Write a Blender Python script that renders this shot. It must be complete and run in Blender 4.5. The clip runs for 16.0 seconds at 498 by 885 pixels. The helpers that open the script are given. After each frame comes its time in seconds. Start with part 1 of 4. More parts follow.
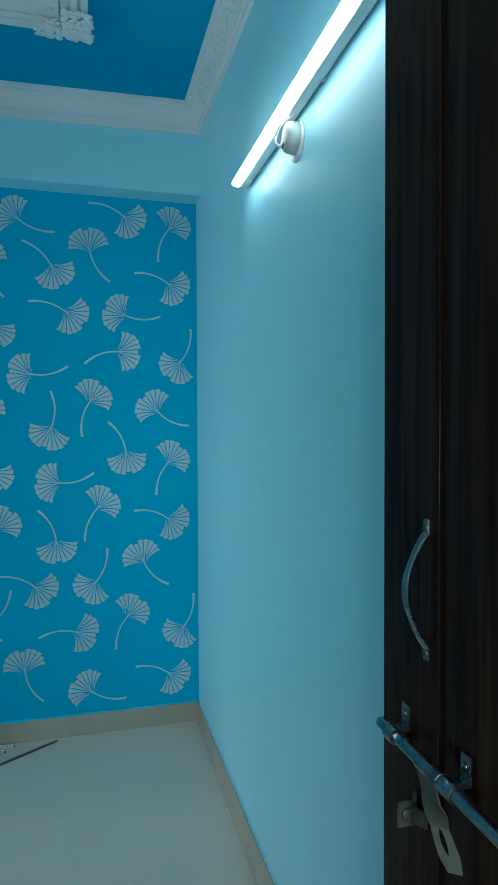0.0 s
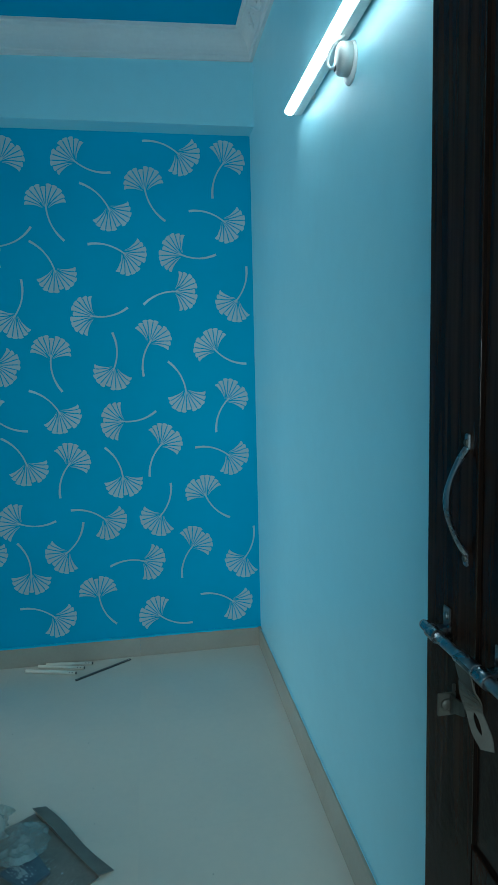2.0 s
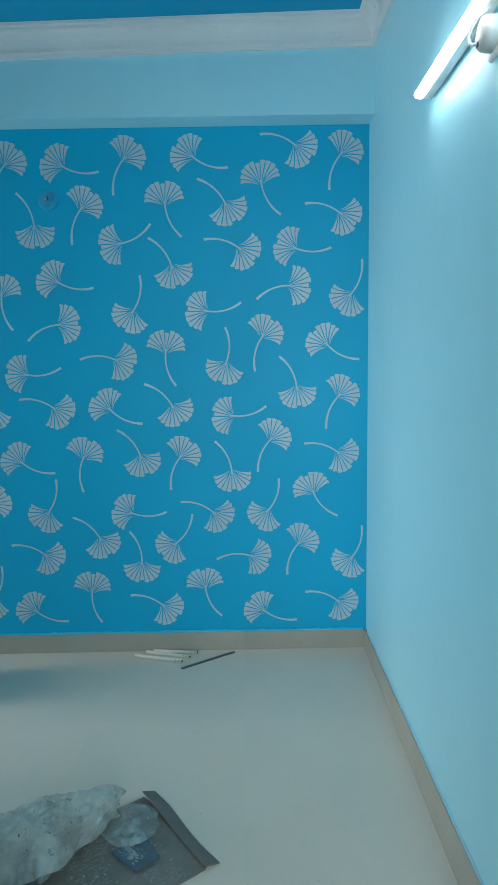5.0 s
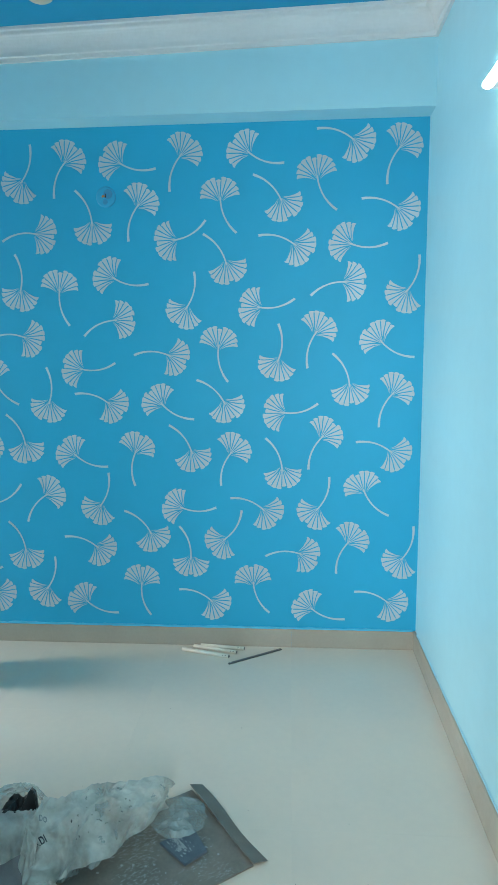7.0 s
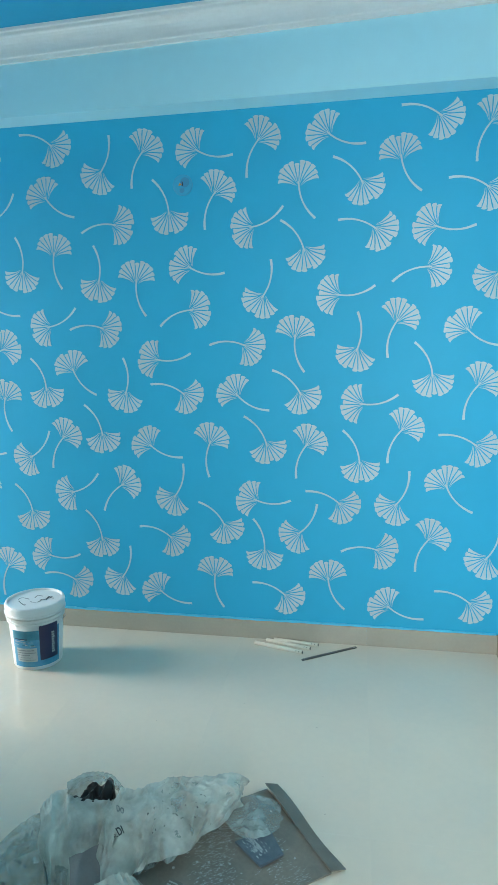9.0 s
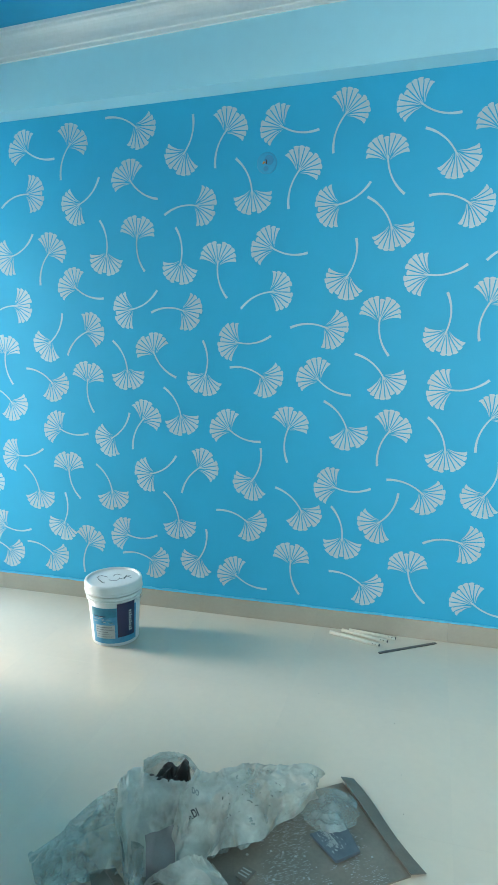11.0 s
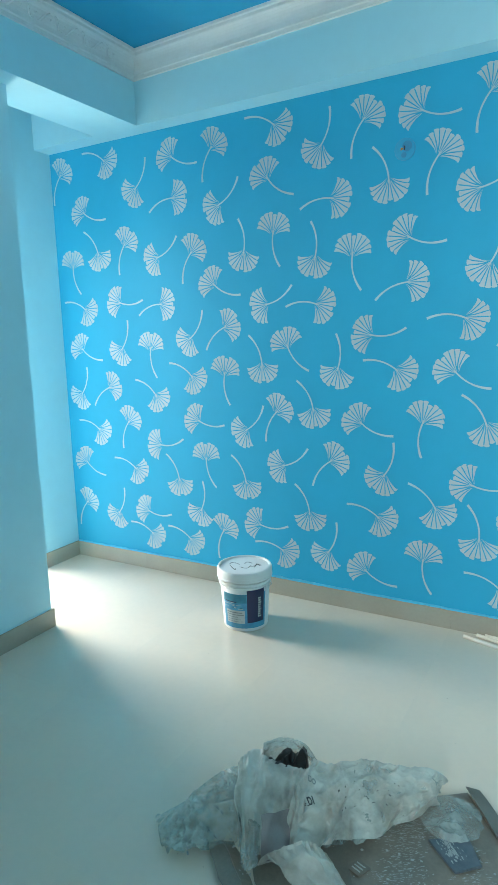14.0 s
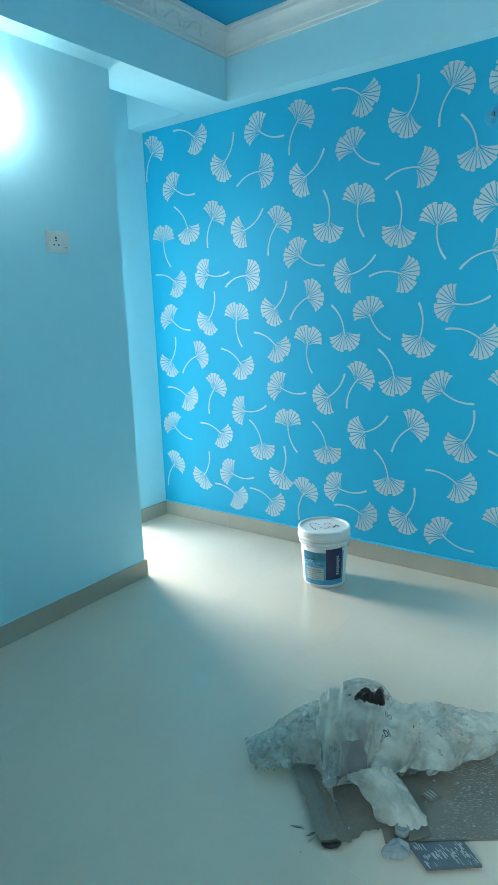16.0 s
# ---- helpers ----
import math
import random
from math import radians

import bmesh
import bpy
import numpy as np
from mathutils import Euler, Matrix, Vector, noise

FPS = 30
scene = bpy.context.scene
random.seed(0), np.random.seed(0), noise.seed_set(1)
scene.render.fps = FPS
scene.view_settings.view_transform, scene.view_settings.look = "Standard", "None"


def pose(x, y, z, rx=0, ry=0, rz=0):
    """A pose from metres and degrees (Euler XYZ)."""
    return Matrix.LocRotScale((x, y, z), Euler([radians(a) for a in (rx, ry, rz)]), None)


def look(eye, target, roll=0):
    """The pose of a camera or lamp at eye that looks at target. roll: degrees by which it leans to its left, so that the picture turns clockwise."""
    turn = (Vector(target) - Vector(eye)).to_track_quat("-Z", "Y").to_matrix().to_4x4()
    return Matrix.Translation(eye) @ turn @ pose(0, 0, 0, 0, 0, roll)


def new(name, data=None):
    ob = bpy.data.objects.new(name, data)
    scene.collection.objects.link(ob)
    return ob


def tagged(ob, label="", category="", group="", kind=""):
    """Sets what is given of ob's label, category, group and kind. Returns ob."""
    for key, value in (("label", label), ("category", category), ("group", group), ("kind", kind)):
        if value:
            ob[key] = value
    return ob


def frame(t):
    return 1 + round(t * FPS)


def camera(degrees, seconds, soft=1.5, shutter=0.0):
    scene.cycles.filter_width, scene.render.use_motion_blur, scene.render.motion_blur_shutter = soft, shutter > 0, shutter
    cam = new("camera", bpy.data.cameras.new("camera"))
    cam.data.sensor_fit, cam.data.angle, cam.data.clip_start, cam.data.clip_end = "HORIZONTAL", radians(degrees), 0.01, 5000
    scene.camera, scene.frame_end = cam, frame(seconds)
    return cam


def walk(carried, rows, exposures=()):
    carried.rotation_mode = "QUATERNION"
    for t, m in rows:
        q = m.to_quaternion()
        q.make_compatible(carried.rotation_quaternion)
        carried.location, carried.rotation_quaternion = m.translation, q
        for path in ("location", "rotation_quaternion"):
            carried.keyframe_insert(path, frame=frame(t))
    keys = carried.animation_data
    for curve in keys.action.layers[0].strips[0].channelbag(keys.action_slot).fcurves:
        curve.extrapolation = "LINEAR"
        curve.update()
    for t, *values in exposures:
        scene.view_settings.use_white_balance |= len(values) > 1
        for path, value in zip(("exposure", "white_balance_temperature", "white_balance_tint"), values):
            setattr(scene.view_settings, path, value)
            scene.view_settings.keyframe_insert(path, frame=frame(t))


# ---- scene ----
cam = camera(43.4, 16.0, 1.05)
PATH = [
    (0, (0.5, 0.085, 1.526), (1.011, 2.018, 1.475), -0.2),
    (0.5, (0.509, 0.054, 1.522), (1.0, 1.991, 1.436), -0.4),
    (1, (0.508, 0.029, 1.517), (0.951, 1.974, 1.374), -0.8),
    (1.5, (0.505, 0.018, 1.508), (0.88, 1.972, 1.309), -1.2),
    (2, (0.499, 0.027, 1.503), (0.818, 1.987, 1.27), -1.4),
    (2.5, (0.496, 0.043, 1.499), (0.753, 2.013, 1.266), -1.6),
    (3, (0.482, 0.054, 1.5), (0.707, 2.027, 1.261), -1.4),
    (3.5, (0.466, 0.062, 1.503), (0.638, 2.04, 1.259), -1.3),
    (4, (0.455, 0.071, 1.505), (0.583, 2.051, 1.254), -1.1),
    (4.5, (0.449, 0.072, 1.51), (0.51, 2.056, 1.263), -1.0),
    (7, (0.41, 0.082, 1.518), (0.277, 2.061, 1.259), -0.4),
    (7.5, (0.392, 0.09, 1.513), (0.201, 2.064, 1.256), -0.2),
    (8, (0.38, 0.096, 1.505), (0.153, 2.066, 1.25), -0.6),
    (8.5, (0.381, 0.116, 1.512), (0.101, 2.077, 1.236), -1.0),
    (9, (0.363, 0.146, 1.517), (0.016, 2.095, 1.229), -0.7),
    (9.2, (0.364, 0.168, 1.517), (-0.026, 2.109, 1.234), -0.8),
    (11.3, (0.313, 0.192, 1.494), (-0.301, 2.067, 1.168), -0.7),
    (11.5, (0.316, 0.186, 1.495), (-0.339, 2.049, 1.18), -0.9),
    (12, (0.33, 0.188, 1.499), (-0.415, 2.016, 1.178), -0.9),
    (12.5, (0.337, 0.183, 1.5), (-0.475, 1.981, 1.175), -0.7),
    (13, (0.344, 0.189, 1.503), (-0.521, 1.961, 1.167), -0.8),
    (13.5, (0.361, 0.194, 1.497), (-0.563, 1.937, 1.165), -1.4),
    (14, (0.377, 0.198, 1.501), (-0.606, 1.906, 1.16), -1.6),
    (14.5, (0.391, 0.192, 1.512), (-0.674, 1.845, 1.15), -0.7),
    (15, (0.389, 0.164, 1.517), (-0.726, 1.778, 1.13), -0.9),
    (15.5, (0.408, 0.133, 1.497), (-0.757, 1.704, 1.078), -1.5),
    (15.8, (0.4, 0.061, 1.482), (-0.759, 1.645, 1.097), -1.6),
    (16, (0.423, 0.029, 1.494), (-0.748, 1.595, 1.074), -2.0),
]
EXPOSURES = [(0, 0.82, 5250, -8), (1.5, 0.82, 5250, -8), (3.0, 0.48, 5000, -6), (3.5, 0.80, 5250, -4), (4.0, 0.98, 5450, -1), (4.5, 1.19, 5650, 2), (7, 1.93, 6280, 9), (9, 2.08, 6400, 9), (11.5, 2.12, 6550, 9), (14, 2.14, 6450, 8), (16, 2.06, 6150, 4)]
walk(cam, [(t, look(eye, target, roll)) for t, eye, target, roll in PATH], EXPOSURES)

# ---- world and large lights ----
world = bpy.data.worlds.new("world")
scene.world = world
world.use_nodes = True
sky = world.node_tree.nodes.new("ShaderNodeTexSky")
sky.sky_type, sky.sun_disc = "NISHITA", False
sky.sun_elevation, sky.sun_rotation = radians(40), radians(200)
world.node_tree.links.new(sky.outputs[0], world.node_tree.nodes["Background"].inputs[0])
world.node_tree.nodes["Background"].inputs[1].default_value = 0.1

DAY_POWER, SIDE_POWER, HALL_POWER, TUBE_GLOW, BULB_GLOW = 65.0, 2.0, 25.0, 8.0, 20.0
day = bpy.data.lights.new("daylight", "AREA")
day.shape, day.size, day.size_y = "RECTANGLE", 1.20, 2.10
day.energy, day.color = DAY_POWER, (1.0, 0.955, 0.88)
day_ob = new("daylight", day)
day_ob.matrix_world = look((-4.20, 2.84, 1.30), (-2.0, 2.80, 1.02))
# added lamp without a seen source, brightens the alcove and nearby wall
side = bpy.data.lights.new("side_fill", "AREA")
side.shape, side.size, side.size_y = "RECTANGLE", 0.42, 1.55
side.energy, side.color = SIDE_POWER, (0.96, 1.0, 0.98)
side_ob = new("side_fill", side)
side_ob.matrix_world = look((-2.52, 1.755, 1.70), (-2.42, 3.0, 1.85))


# fill lamp added behind the doorway to even out the room, no source seen
hall_fill_data = bpy.data.lights.new("hall_fill", "AREA")
hall_fill_data.shape, hall_fill_data.size, hall_fill_data.size_y = "RECTANGLE", 1.10, 1.20
hall_fill_data.energy, hall_fill_data.color = HALL_POWER, (0.97, 1.0, 0.98)
hall_ob = new("hall_fill", hall_fill_data)
hall_ob.matrix_world = look((0.18, -1.70, 1.55), (0.2, 1.0, 1.35))


# ---- materials ----
def material(name, rgb, rough=0.5, metal=0.0, vary=0.06, scale=3.0, bump=0.0, bump_scale=200.0, spec=0.5, alpha=1.0, other=None, per_piece=0.0):
    """A principled material: two scales of colour variation, a fine relief, and wear in its gloss."""
    m = bpy.data.materials.new(name)
    m.use_nodes = True
    n, l = m.node_tree.nodes, m.node_tree.links
    b = n["Principled BSDF"]
    b.inputs["Metallic"].default_value = metal
    b.inputs["Specular IOR Level"].default_value = spec
    b.inputs["Alpha"].default_value = alpha
    co = n.new("ShaderNodeTexCoord")
    big = n.new("ShaderNodeTexNoise")
    big.inputs["Scale"].default_value, big.inputs["Detail"].default_value = scale, 5
    fine = n.new("ShaderNodeTexNoise")
    fine.inputs["Scale"].default_value, fine.inputs["Detail"].default_value = scale * 14, 4
    for t in (big, fine):
        l.new(co.outputs["Object"], t.inputs["Vector"])
    both = n.new("ShaderNodeMath")
    both.operation = "MULTIPLY_ADD"
    l.new(fine.outputs["Fac"], both.inputs[0])
    both.inputs[1].default_value = 0.45
    l.new(big.outputs["Fac"], both.inputs[2])
    ramp = n.new("ShaderNodeMapRange")
    ramp.inputs["From Min"].default_value, ramp.inputs["From Max"].default_value = 0.35, 1.1
    l.new(both.outputs[0], ramp.inputs["Value"])
    mix = n.new("ShaderNodeMix")
    mix.data_type = "RGBA"
    second = other or [c * (1 - 2 * vary) for c in rgb]
    mix.inputs["A"].default_value = (*[min(1, c * (1 + vary)) for c in rgb], 1)
    mix.inputs["B"].default_value = (*second, 1)
    l.new(ramp.outputs["Result"], mix.inputs["Factor"])
    out = mix.outputs["Result"]
    if per_piece:
        info, hsv, shift = n.new("ShaderNodeObjectInfo"), n.new("ShaderNodeHueSaturation"), n.new("ShaderNodeMapRange")
        shift.inputs["To Min"].default_value, shift.inputs["To Max"].default_value = 1 - per_piece, 1 + per_piece
        l.new(info.outputs["Random"], shift.inputs["Value"])
        l.new(shift.outputs["Result"], hsv.inputs["Value"])
        l.new(out, hsv.inputs["Color"])
        out = hsv.outputs["Color"]
    l.new(out, b.inputs["Base Color"])
    gloss = n.new("ShaderNodeMapRange")
    gloss.inputs["To Min"].default_value, gloss.inputs["To Max"].default_value = rough * 0.85, min(1, rough * 1.2)
    l.new(big.outputs["Fac"], gloss.inputs["Value"])
    l.new(gloss.outputs["Result"], b.inputs["Roughness"])
    if bump:
        grain, bp = n.new("ShaderNodeTexNoise"), n.new("ShaderNodeBump")
        grain.inputs["Scale"].default_value, grain.inputs["Detail"].default_value = bump_scale, 3
        l.new(co.outputs["Object"], grain.inputs["Vector"])
        bp.inputs["Strength"].default_value, bp.inputs["Distance"].default_value = bump, 0.004
        l.new(grain.outputs["Fac"], bp.inputs["Height"])
        l.new(bp.outputs["Normal"], b.inputs["Normal"])
    return m


def wood(name, dark, light, rough):
    """Stained timber with grain along z."""
    m = material(name, dark, rough, vary=0.1, scale=2.0, bump=0.12, bump_scale=60, spec=0.05)
    n, l = m.node_tree.nodes, m.node_tree.links
    co, mp, gr, ramp = (n.new("ShaderNode" + k) for k in ("TexCoord", "Mapping", "TexNoise", "ValToRGB"))
    mp.inputs["Scale"].default_value = (70, 70, 2.2)
    gr.inputs["Scale"].default_value, gr.inputs["Detail"].default_value, gr.inputs["Distortion"].default_value = 1.0, 6, 0.6
    ramp.color_ramp.elements[0].color, ramp.color_ramp.elements[1].color = (*dark, 1), (*light, 1)
    ramp.color_ramp.elements[0].position, ramp.color_ramp.elements[1].position = 0.35, 0.75
    l.new(co.outputs["Object"], mp.inputs["Vector"])
    l.new(mp.outputs["Vector"], gr.inputs["Vector"])
    l.new(gr.outputs["Fac"], ramp.inputs["Fac"])
    l.new(ramp.outputs["Color"], n["Principled BSDF"].inputs["Base Color"])
    return m


def glow(name, rgb, strength):
    m = bpy.data.materials.new(name)
    m.use_nodes = True
    b = m.node_tree.nodes["Principled BSDF"]
    b.inputs["Base Color"].default_value = (0.85, 0.85, 0.85, 1)
    b.inputs["Emission Color"].default_value = (*rgb, 1)
    b.inputs["Emission Strength"].default_value = strength
    return m


DEEP = material("deep blue wall paint", (0.033, 0.396, 0.632), 0.5, vary=0.03, scale=1.3, bump=0.10, bump_scale=260, spec=0.25)
CEIL = material("deep blue ceiling paint", (0.020, 0.31, 0.54), 0.6, vary=0.04, scale=1.1, bump=0.08, bump_scale=220, spec=0.3)
PALE = material("pale blue wall paint", (0.408, 0.735, 0.835), 0.36, vary=0.035, scale=1.2, bump=0.06, bump_scale=240, spec=0.45)
BEAD = material("fresh blue paint edge", (0.08, 0.52, 0.74), 0.35, vary=0.08, scale=12)
SILVER = material("silvery stencil paint", (0.455, 0.565, 0.615), 0.45, vary=0.05, scale=9, per_piece=0.05)
PLASTER = material("white plaster", (0.66, 0.70, 0.71), 0.62, vary=0.05, scale=4, bump=0.2, bump_scale=90)
TILE = material("polished cream floor tile", (0.665, 0.585, 0.472), 0.12, vary=0.035, scale=2.2, other=(0.605, 0.55, 0.46), per_piece=0.004)
GROUT = material("cream tile grout", (0.64, 0.578, 0.48), 0.5, vary=0.1, scale=20)
SKIRT = material("beige skirting tile", (0.40, 0.365, 0.30), 0.22, vary=0.06, scale=5, per_piece=0.04)
WOOD = wood("dark stained wood", (0.009, 0.0045, 0.003), (0.042, 0.021, 0.012), 0.22)
VARNISH = material("varnished glint strip", (0.014, 0.008, 0.005), 0.16, vary=0.2, scale=8, bump=0.3, bump_scale=40, spec=0.22)
# near-black colour that paints shade into the door grooves and the hasp slot
GAP = material("painted gap shade", (0.006, 0.004, 0.003), 0.8, vary=0.2, scale=30, spec=0.02)
STEEL = material("worn steel", (0.28, 0.295, 0.305), 0.27, metal=1.0, vary=0.12, scale=40, bump=0.06, bump_scale=400)
RUSTY = material("dull plated steel", (0.066, 0.066, 0.053), 0.45, spec=0.25, metal=0.2, vary=0.2, scale=60, other=(0.045, 0.042, 0.034), bump=0.04, bump_scale=300)
WHITE = material("white plastic", (0.74, 0.75, 0.74), 0.32, vary=0.03, scale=10)
# darker copy of WHITE: the rose cap's shade is put into its colour
ROSE = material("shaded white plastic", (0.52, 0.54, 0.52), 0.4, vary=0.06, scale=12)
GREYW = material("white enamelled batten", (0.62, 0.64, 0.64), 0.4, vary=0.03, scale=10)
TUBE = glow("lit diffuser", (1.0, 0.985, 0.93), TUBE_GLOW)
BULB = glow("lit bulb", (1.0, 0.97, 0.92), BULB_GLOW)
BLACK = material("black plastic", (0.012, 0.013, 0.014), 0.33, vary=0.2, scale=30)
NAVY = material("navy print", (0.012, 0.02, 0.075), 0.3, vary=0.06, scale=10)
SEA = material("sea photograph print", (0.008, 0.13, 0.30), 0.3, vary=0.3, scale=26, other=(0.11, 0.42, 0.58))
TEAL = material("dark sea print", (0.008, 0.10, 0.16), 0.3, vary=0.3, scale=24, other=(0.03, 0.27, 0.38))
PANEL = material("grey print panel", (0.42, 0.48, 0.48), 0.35, vary=0.08, scale=30)
INK = material("dark ink", (0.03, 0.035, 0.045), 0.5, vary=0.1, scale=40)
BOARD = material("grey brown cardboard", (0.22, 0.195, 0.16), 0.34, vary=0.18, scale=7, other=(0.13, 0.12, 0.10), bump=0.25, bump_scale=60)
STRIP = material("grey card strip", (0.19, 0.175, 0.15), 0.6, vary=0.14, scale=12, bump=0.2, bump_scale=80)
def crease(m, scale, depth, lo, hi):
    """Gives a plastic film sharp creases and patches of thinner and thicker film."""
    n, l = m.node_tree.nodes, m.node_tree.links
    b = n["Principled BSDF"]
    co, vo, ns, bp, mr, mixv = (n.new("ShaderNode" + k) for k in ("TexCoord", "TexVoronoi", "TexNoise", "Bump", "MapRange", "Mix"))
    mixv.data_type = "VECTOR"
    mixv.inputs["Factor"].default_value = 0.08
    ns.inputs["Scale"].default_value, ns.inputs["Detail"].default_value = 9, 4
    l.new(co.outputs["Object"], ns.inputs["Vector"])
    l.new(co.outputs["Object"], mixv.inputs["A"])
    l.new(ns.outputs["Color"], mixv.inputs["B"])
    vo.feature = "DISTANCE_TO_EDGE"
    vo.inputs["Scale"].default_value = scale
    l.new(mixv.outputs["Result"], vo.inputs["Vector"])
    bp.inputs["Strength"].default_value, bp.inputs["Distance"].default_value = depth, 0.02
    l.new(vo.outputs["Distance"], bp.inputs["Height"])
    l.new(bp.outputs["Normal"], b.inputs["Normal"])
    mr.inputs["From Min"].default_value, mr.inputs["From Max"].default_value = 0.35, 0.65
    mr.inputs["To Min"].default_value, mr.inputs["To Max"].default_value = lo, hi
    l.new(ns.outputs["Fac"], mr.inputs["Value"])
    l.new(mr.outputs["Result"], b.inputs["Alpha"])


CLEAR = material("clear polythene", (0.55, 0.66, 0.64), 0.13, vary=0.05, scale=9, alpha=0.42, bump=0.35, bump_scale=70)
MILKY = material("milky polythene", (0.56, 0.59, 0.535), 0.30, vary=0.04, scale=7, alpha=0.90, bump=0.4, bump_scale=60)
crease(CLEAR, 24, 0.4, 0.18, 0.58)
crease(MILKY, 19, 0.24, 0.45, 0.90)
HAZE = material("hazy blue film", (0.20, 0.27, 0.31), 0.2, vary=0.3, scale=22, other=(0.42, 0.47, 0.48), alpha=0.75, bump=0.3, bump_scale=50)
SLATE = material("grey blue plastic pouch", (0.045, 0.065, 0.09), 0.3, vary=0.3, scale=30, other=(0.16, 0.19, 0.21), bump=0.4, bump_scale=50)
FAINT = material("worn grey print", (0.20, 0.24, 0.25), 0.4, vary=0.2, scale=40)
LILAC = material("lilac grey film", (0.16, 0.165, 0.172), 0.35, vary=0.12, scale=16, bump=0.2, bump_scale=60)
GREYM = material("grey metal strip", (0.13, 0.135, 0.135), 0.4, metal=0.6, vary=0.1, scale=30)
IVORY = material("ivory plastic", (0.70, 0.67, 0.57), 0.35, vary=0.04, scale=20)
CREAM = material("cream ceiling rose", (0.62, 0.57, 0.46), 0.5, vary=0.05, scale=20)
ORANGE = material("orange wire sleeve", (0.6, 0.24, 0.05), 0.5, vary=0.05, scale=20)
WASH = material("uneven blue wash", (0.025, 0.27, 0.46), 0.4, vary=0.2, scale=18, other=(0.035, 0.36, 0.58))
SMUDGE = material("thin blue wash over grey", (0.03, 0.20, 0.36), 0.5, vary=0.35, scale=25, other=(0.05, 0.26, 0.44))
SCUFF = material("pale scuffed film", (0.42, 0.45, 0.44), 0.3, vary=0.08, scale=40)
DUST = material("white plaster dust", (0.42, 0.44, 0.43), 0.7, vary=0.1, scale=40)
HALL = material("plain hall wall", (0.30, 0.36, 0.38), 0.7, vary=0.04, scale=2)
ALU = material("white window frame", (0.6, 0.62, 0.62), 0.4, vary=0.04, scale=10)


# ---- building helpers ----
def mesh_ob(name, bm, mat, smooth=False):
    me = bpy.data.meshes.new(name)
    bmesh.ops.recalc_face_normals(bm, faces=bm.faces[:])
    bm.to_mesh(me)
    bm.free()
    me.materials.append(mat)
    if smooth:
        me.polygons.foreach_set("use_smooth", [True] * len(me.polygons))
    return new(name, me)


def part(name, bm, mat, parent, label="", smooth=False):
    ob = mesh_ob(name, bm, mat, smooth)
    ob.parent = parent
    if label:
        tagged(ob, label)
    return ob


def thing(name, label, category, group="", at=(0, 0, 0)):
    ob = new(name)
    ob.empty_display_size = 0.05
    ob.location = at
    return tagged(ob, label, category, group)


def add_box(bm, x0, x1, y0, y1, z0, z1, bevel=0.0):
    r = bmesh.ops.create_cube(bm, size=1)
    for v in r["verts"]:
        v.co = ((x0 + x1) / 2 + v.co.x * (x1 - x0), (y0 + y1) / 2 + v.co.y * (y1 - y0), (z0 + z1) / 2 + v.co.z * (z1 - z0))
    if bevel:
        edges = list({e for v in r["verts"] for e in v.link_edges})
        bmesh.ops.bevel(bm, geom=edges, offset=bevel, segments=2, affect="EDGES")
    return bm


def box(x0, x1, y0, y1, z0, z1, bevel=0.0):
    return add_box(bmesh.new(), x0, x1, y0, y1, z0, z1, bevel)


def tube(points, radius, sides=10, caps=True, bm=None, flat=1.0):
    """A round bar along points; flat squeezes it."""
    bm = bm or bmesh.new()
    pts = [Vector(p) for p in points]
    rings, up = [], None
    for i, p in enumerate(pts):
        d = (pts[min(i + 1, len(pts) - 1)] - pts[max(i - 1, 0)]).normalized()
        if up is None:
            up = Vector((0, 0, 1)) if abs(d.z) < 0.9 else Vector((1, 0, 0))
        side = d.cross(up).normalized()
        up = side.cross(d).normalized()
        r = radius[i] if isinstance(radius, (list, tuple)) else radius
        rings.append([bm.verts.new(p + r * (math.cos(a) * side + flat * math.sin(a) * up)) for a in (math.tau * k / sides for k in range(sides))])
    for a, b in zip(rings, rings[1:]):
        for k in range(sides):
            bm.faces.new((a[k], a[(k + 1) % sides], b[(k + 1) % sides], b[k]))
    if caps:
        bm.faces.new(rings[0][::-1])
        bm.faces.new(rings[-1])
    return bm


def lathe(profile, sides=48, bm=None, axis="z", centre=(0, 0, 0)):
    """Turns (radius, height) pairs round an axis through centre."""
    bm = bm or bmesh.new()
    rings = []
    for r, h in profile:
        ring = []
        for k in range(sides):
            c, s_ = r * math.cos(math.tau * k / sides), r * math.sin(math.tau * k / sides)
            p = (c, s_, h) if axis == "z" else (h, c, s_) if axis == "x" else (c, h, s_)
            ring.append(bm.verts.new(Vector(p) + Vector(centre)))
        rings.append(ring)
    for a, b in zip(rings, rings[1:]):
        for k in range(sides):
            bm.faces.new((a[k], a[(k + 1) % sides], b[(k + 1) % sides], b[k]))
    bm.faces.new(rings[0][::-1])
    bm.faces.new(rings[-1])
    return bm


def outline_prism(pts, z0, z1, bm=None):
    """An upright prism over a plan outline."""
    bm = bm or bmesh.new()
    lo = [bm.verts.new((x, y, z0)) for x, y in pts]
    hi = [bm.verts.new((x, y, z1)) for x, y in pts]
    bm.faces.new(lo[::-1])
    bm.faces.new(hi)
    for k in range(len(pts)):
        bm.faces.new((lo[k], lo[(k + 1) % len(pts)], hi[(k + 1) % len(pts)], hi[k]))
    return bm


def structure(name, bm, mat, label, category):
    return tagged(mesh_ob(name, bm, mat), label, category, kind="structure")


# ---- the room's main measures ----
EAST, NORTH, WEST, ALCOVE = 1.067, 3.27, -2.105, -2.80
SOFFIT, BEAM_N, BEAM_W = 2.66, 3.145, -1.985
PIER_END = 2.365
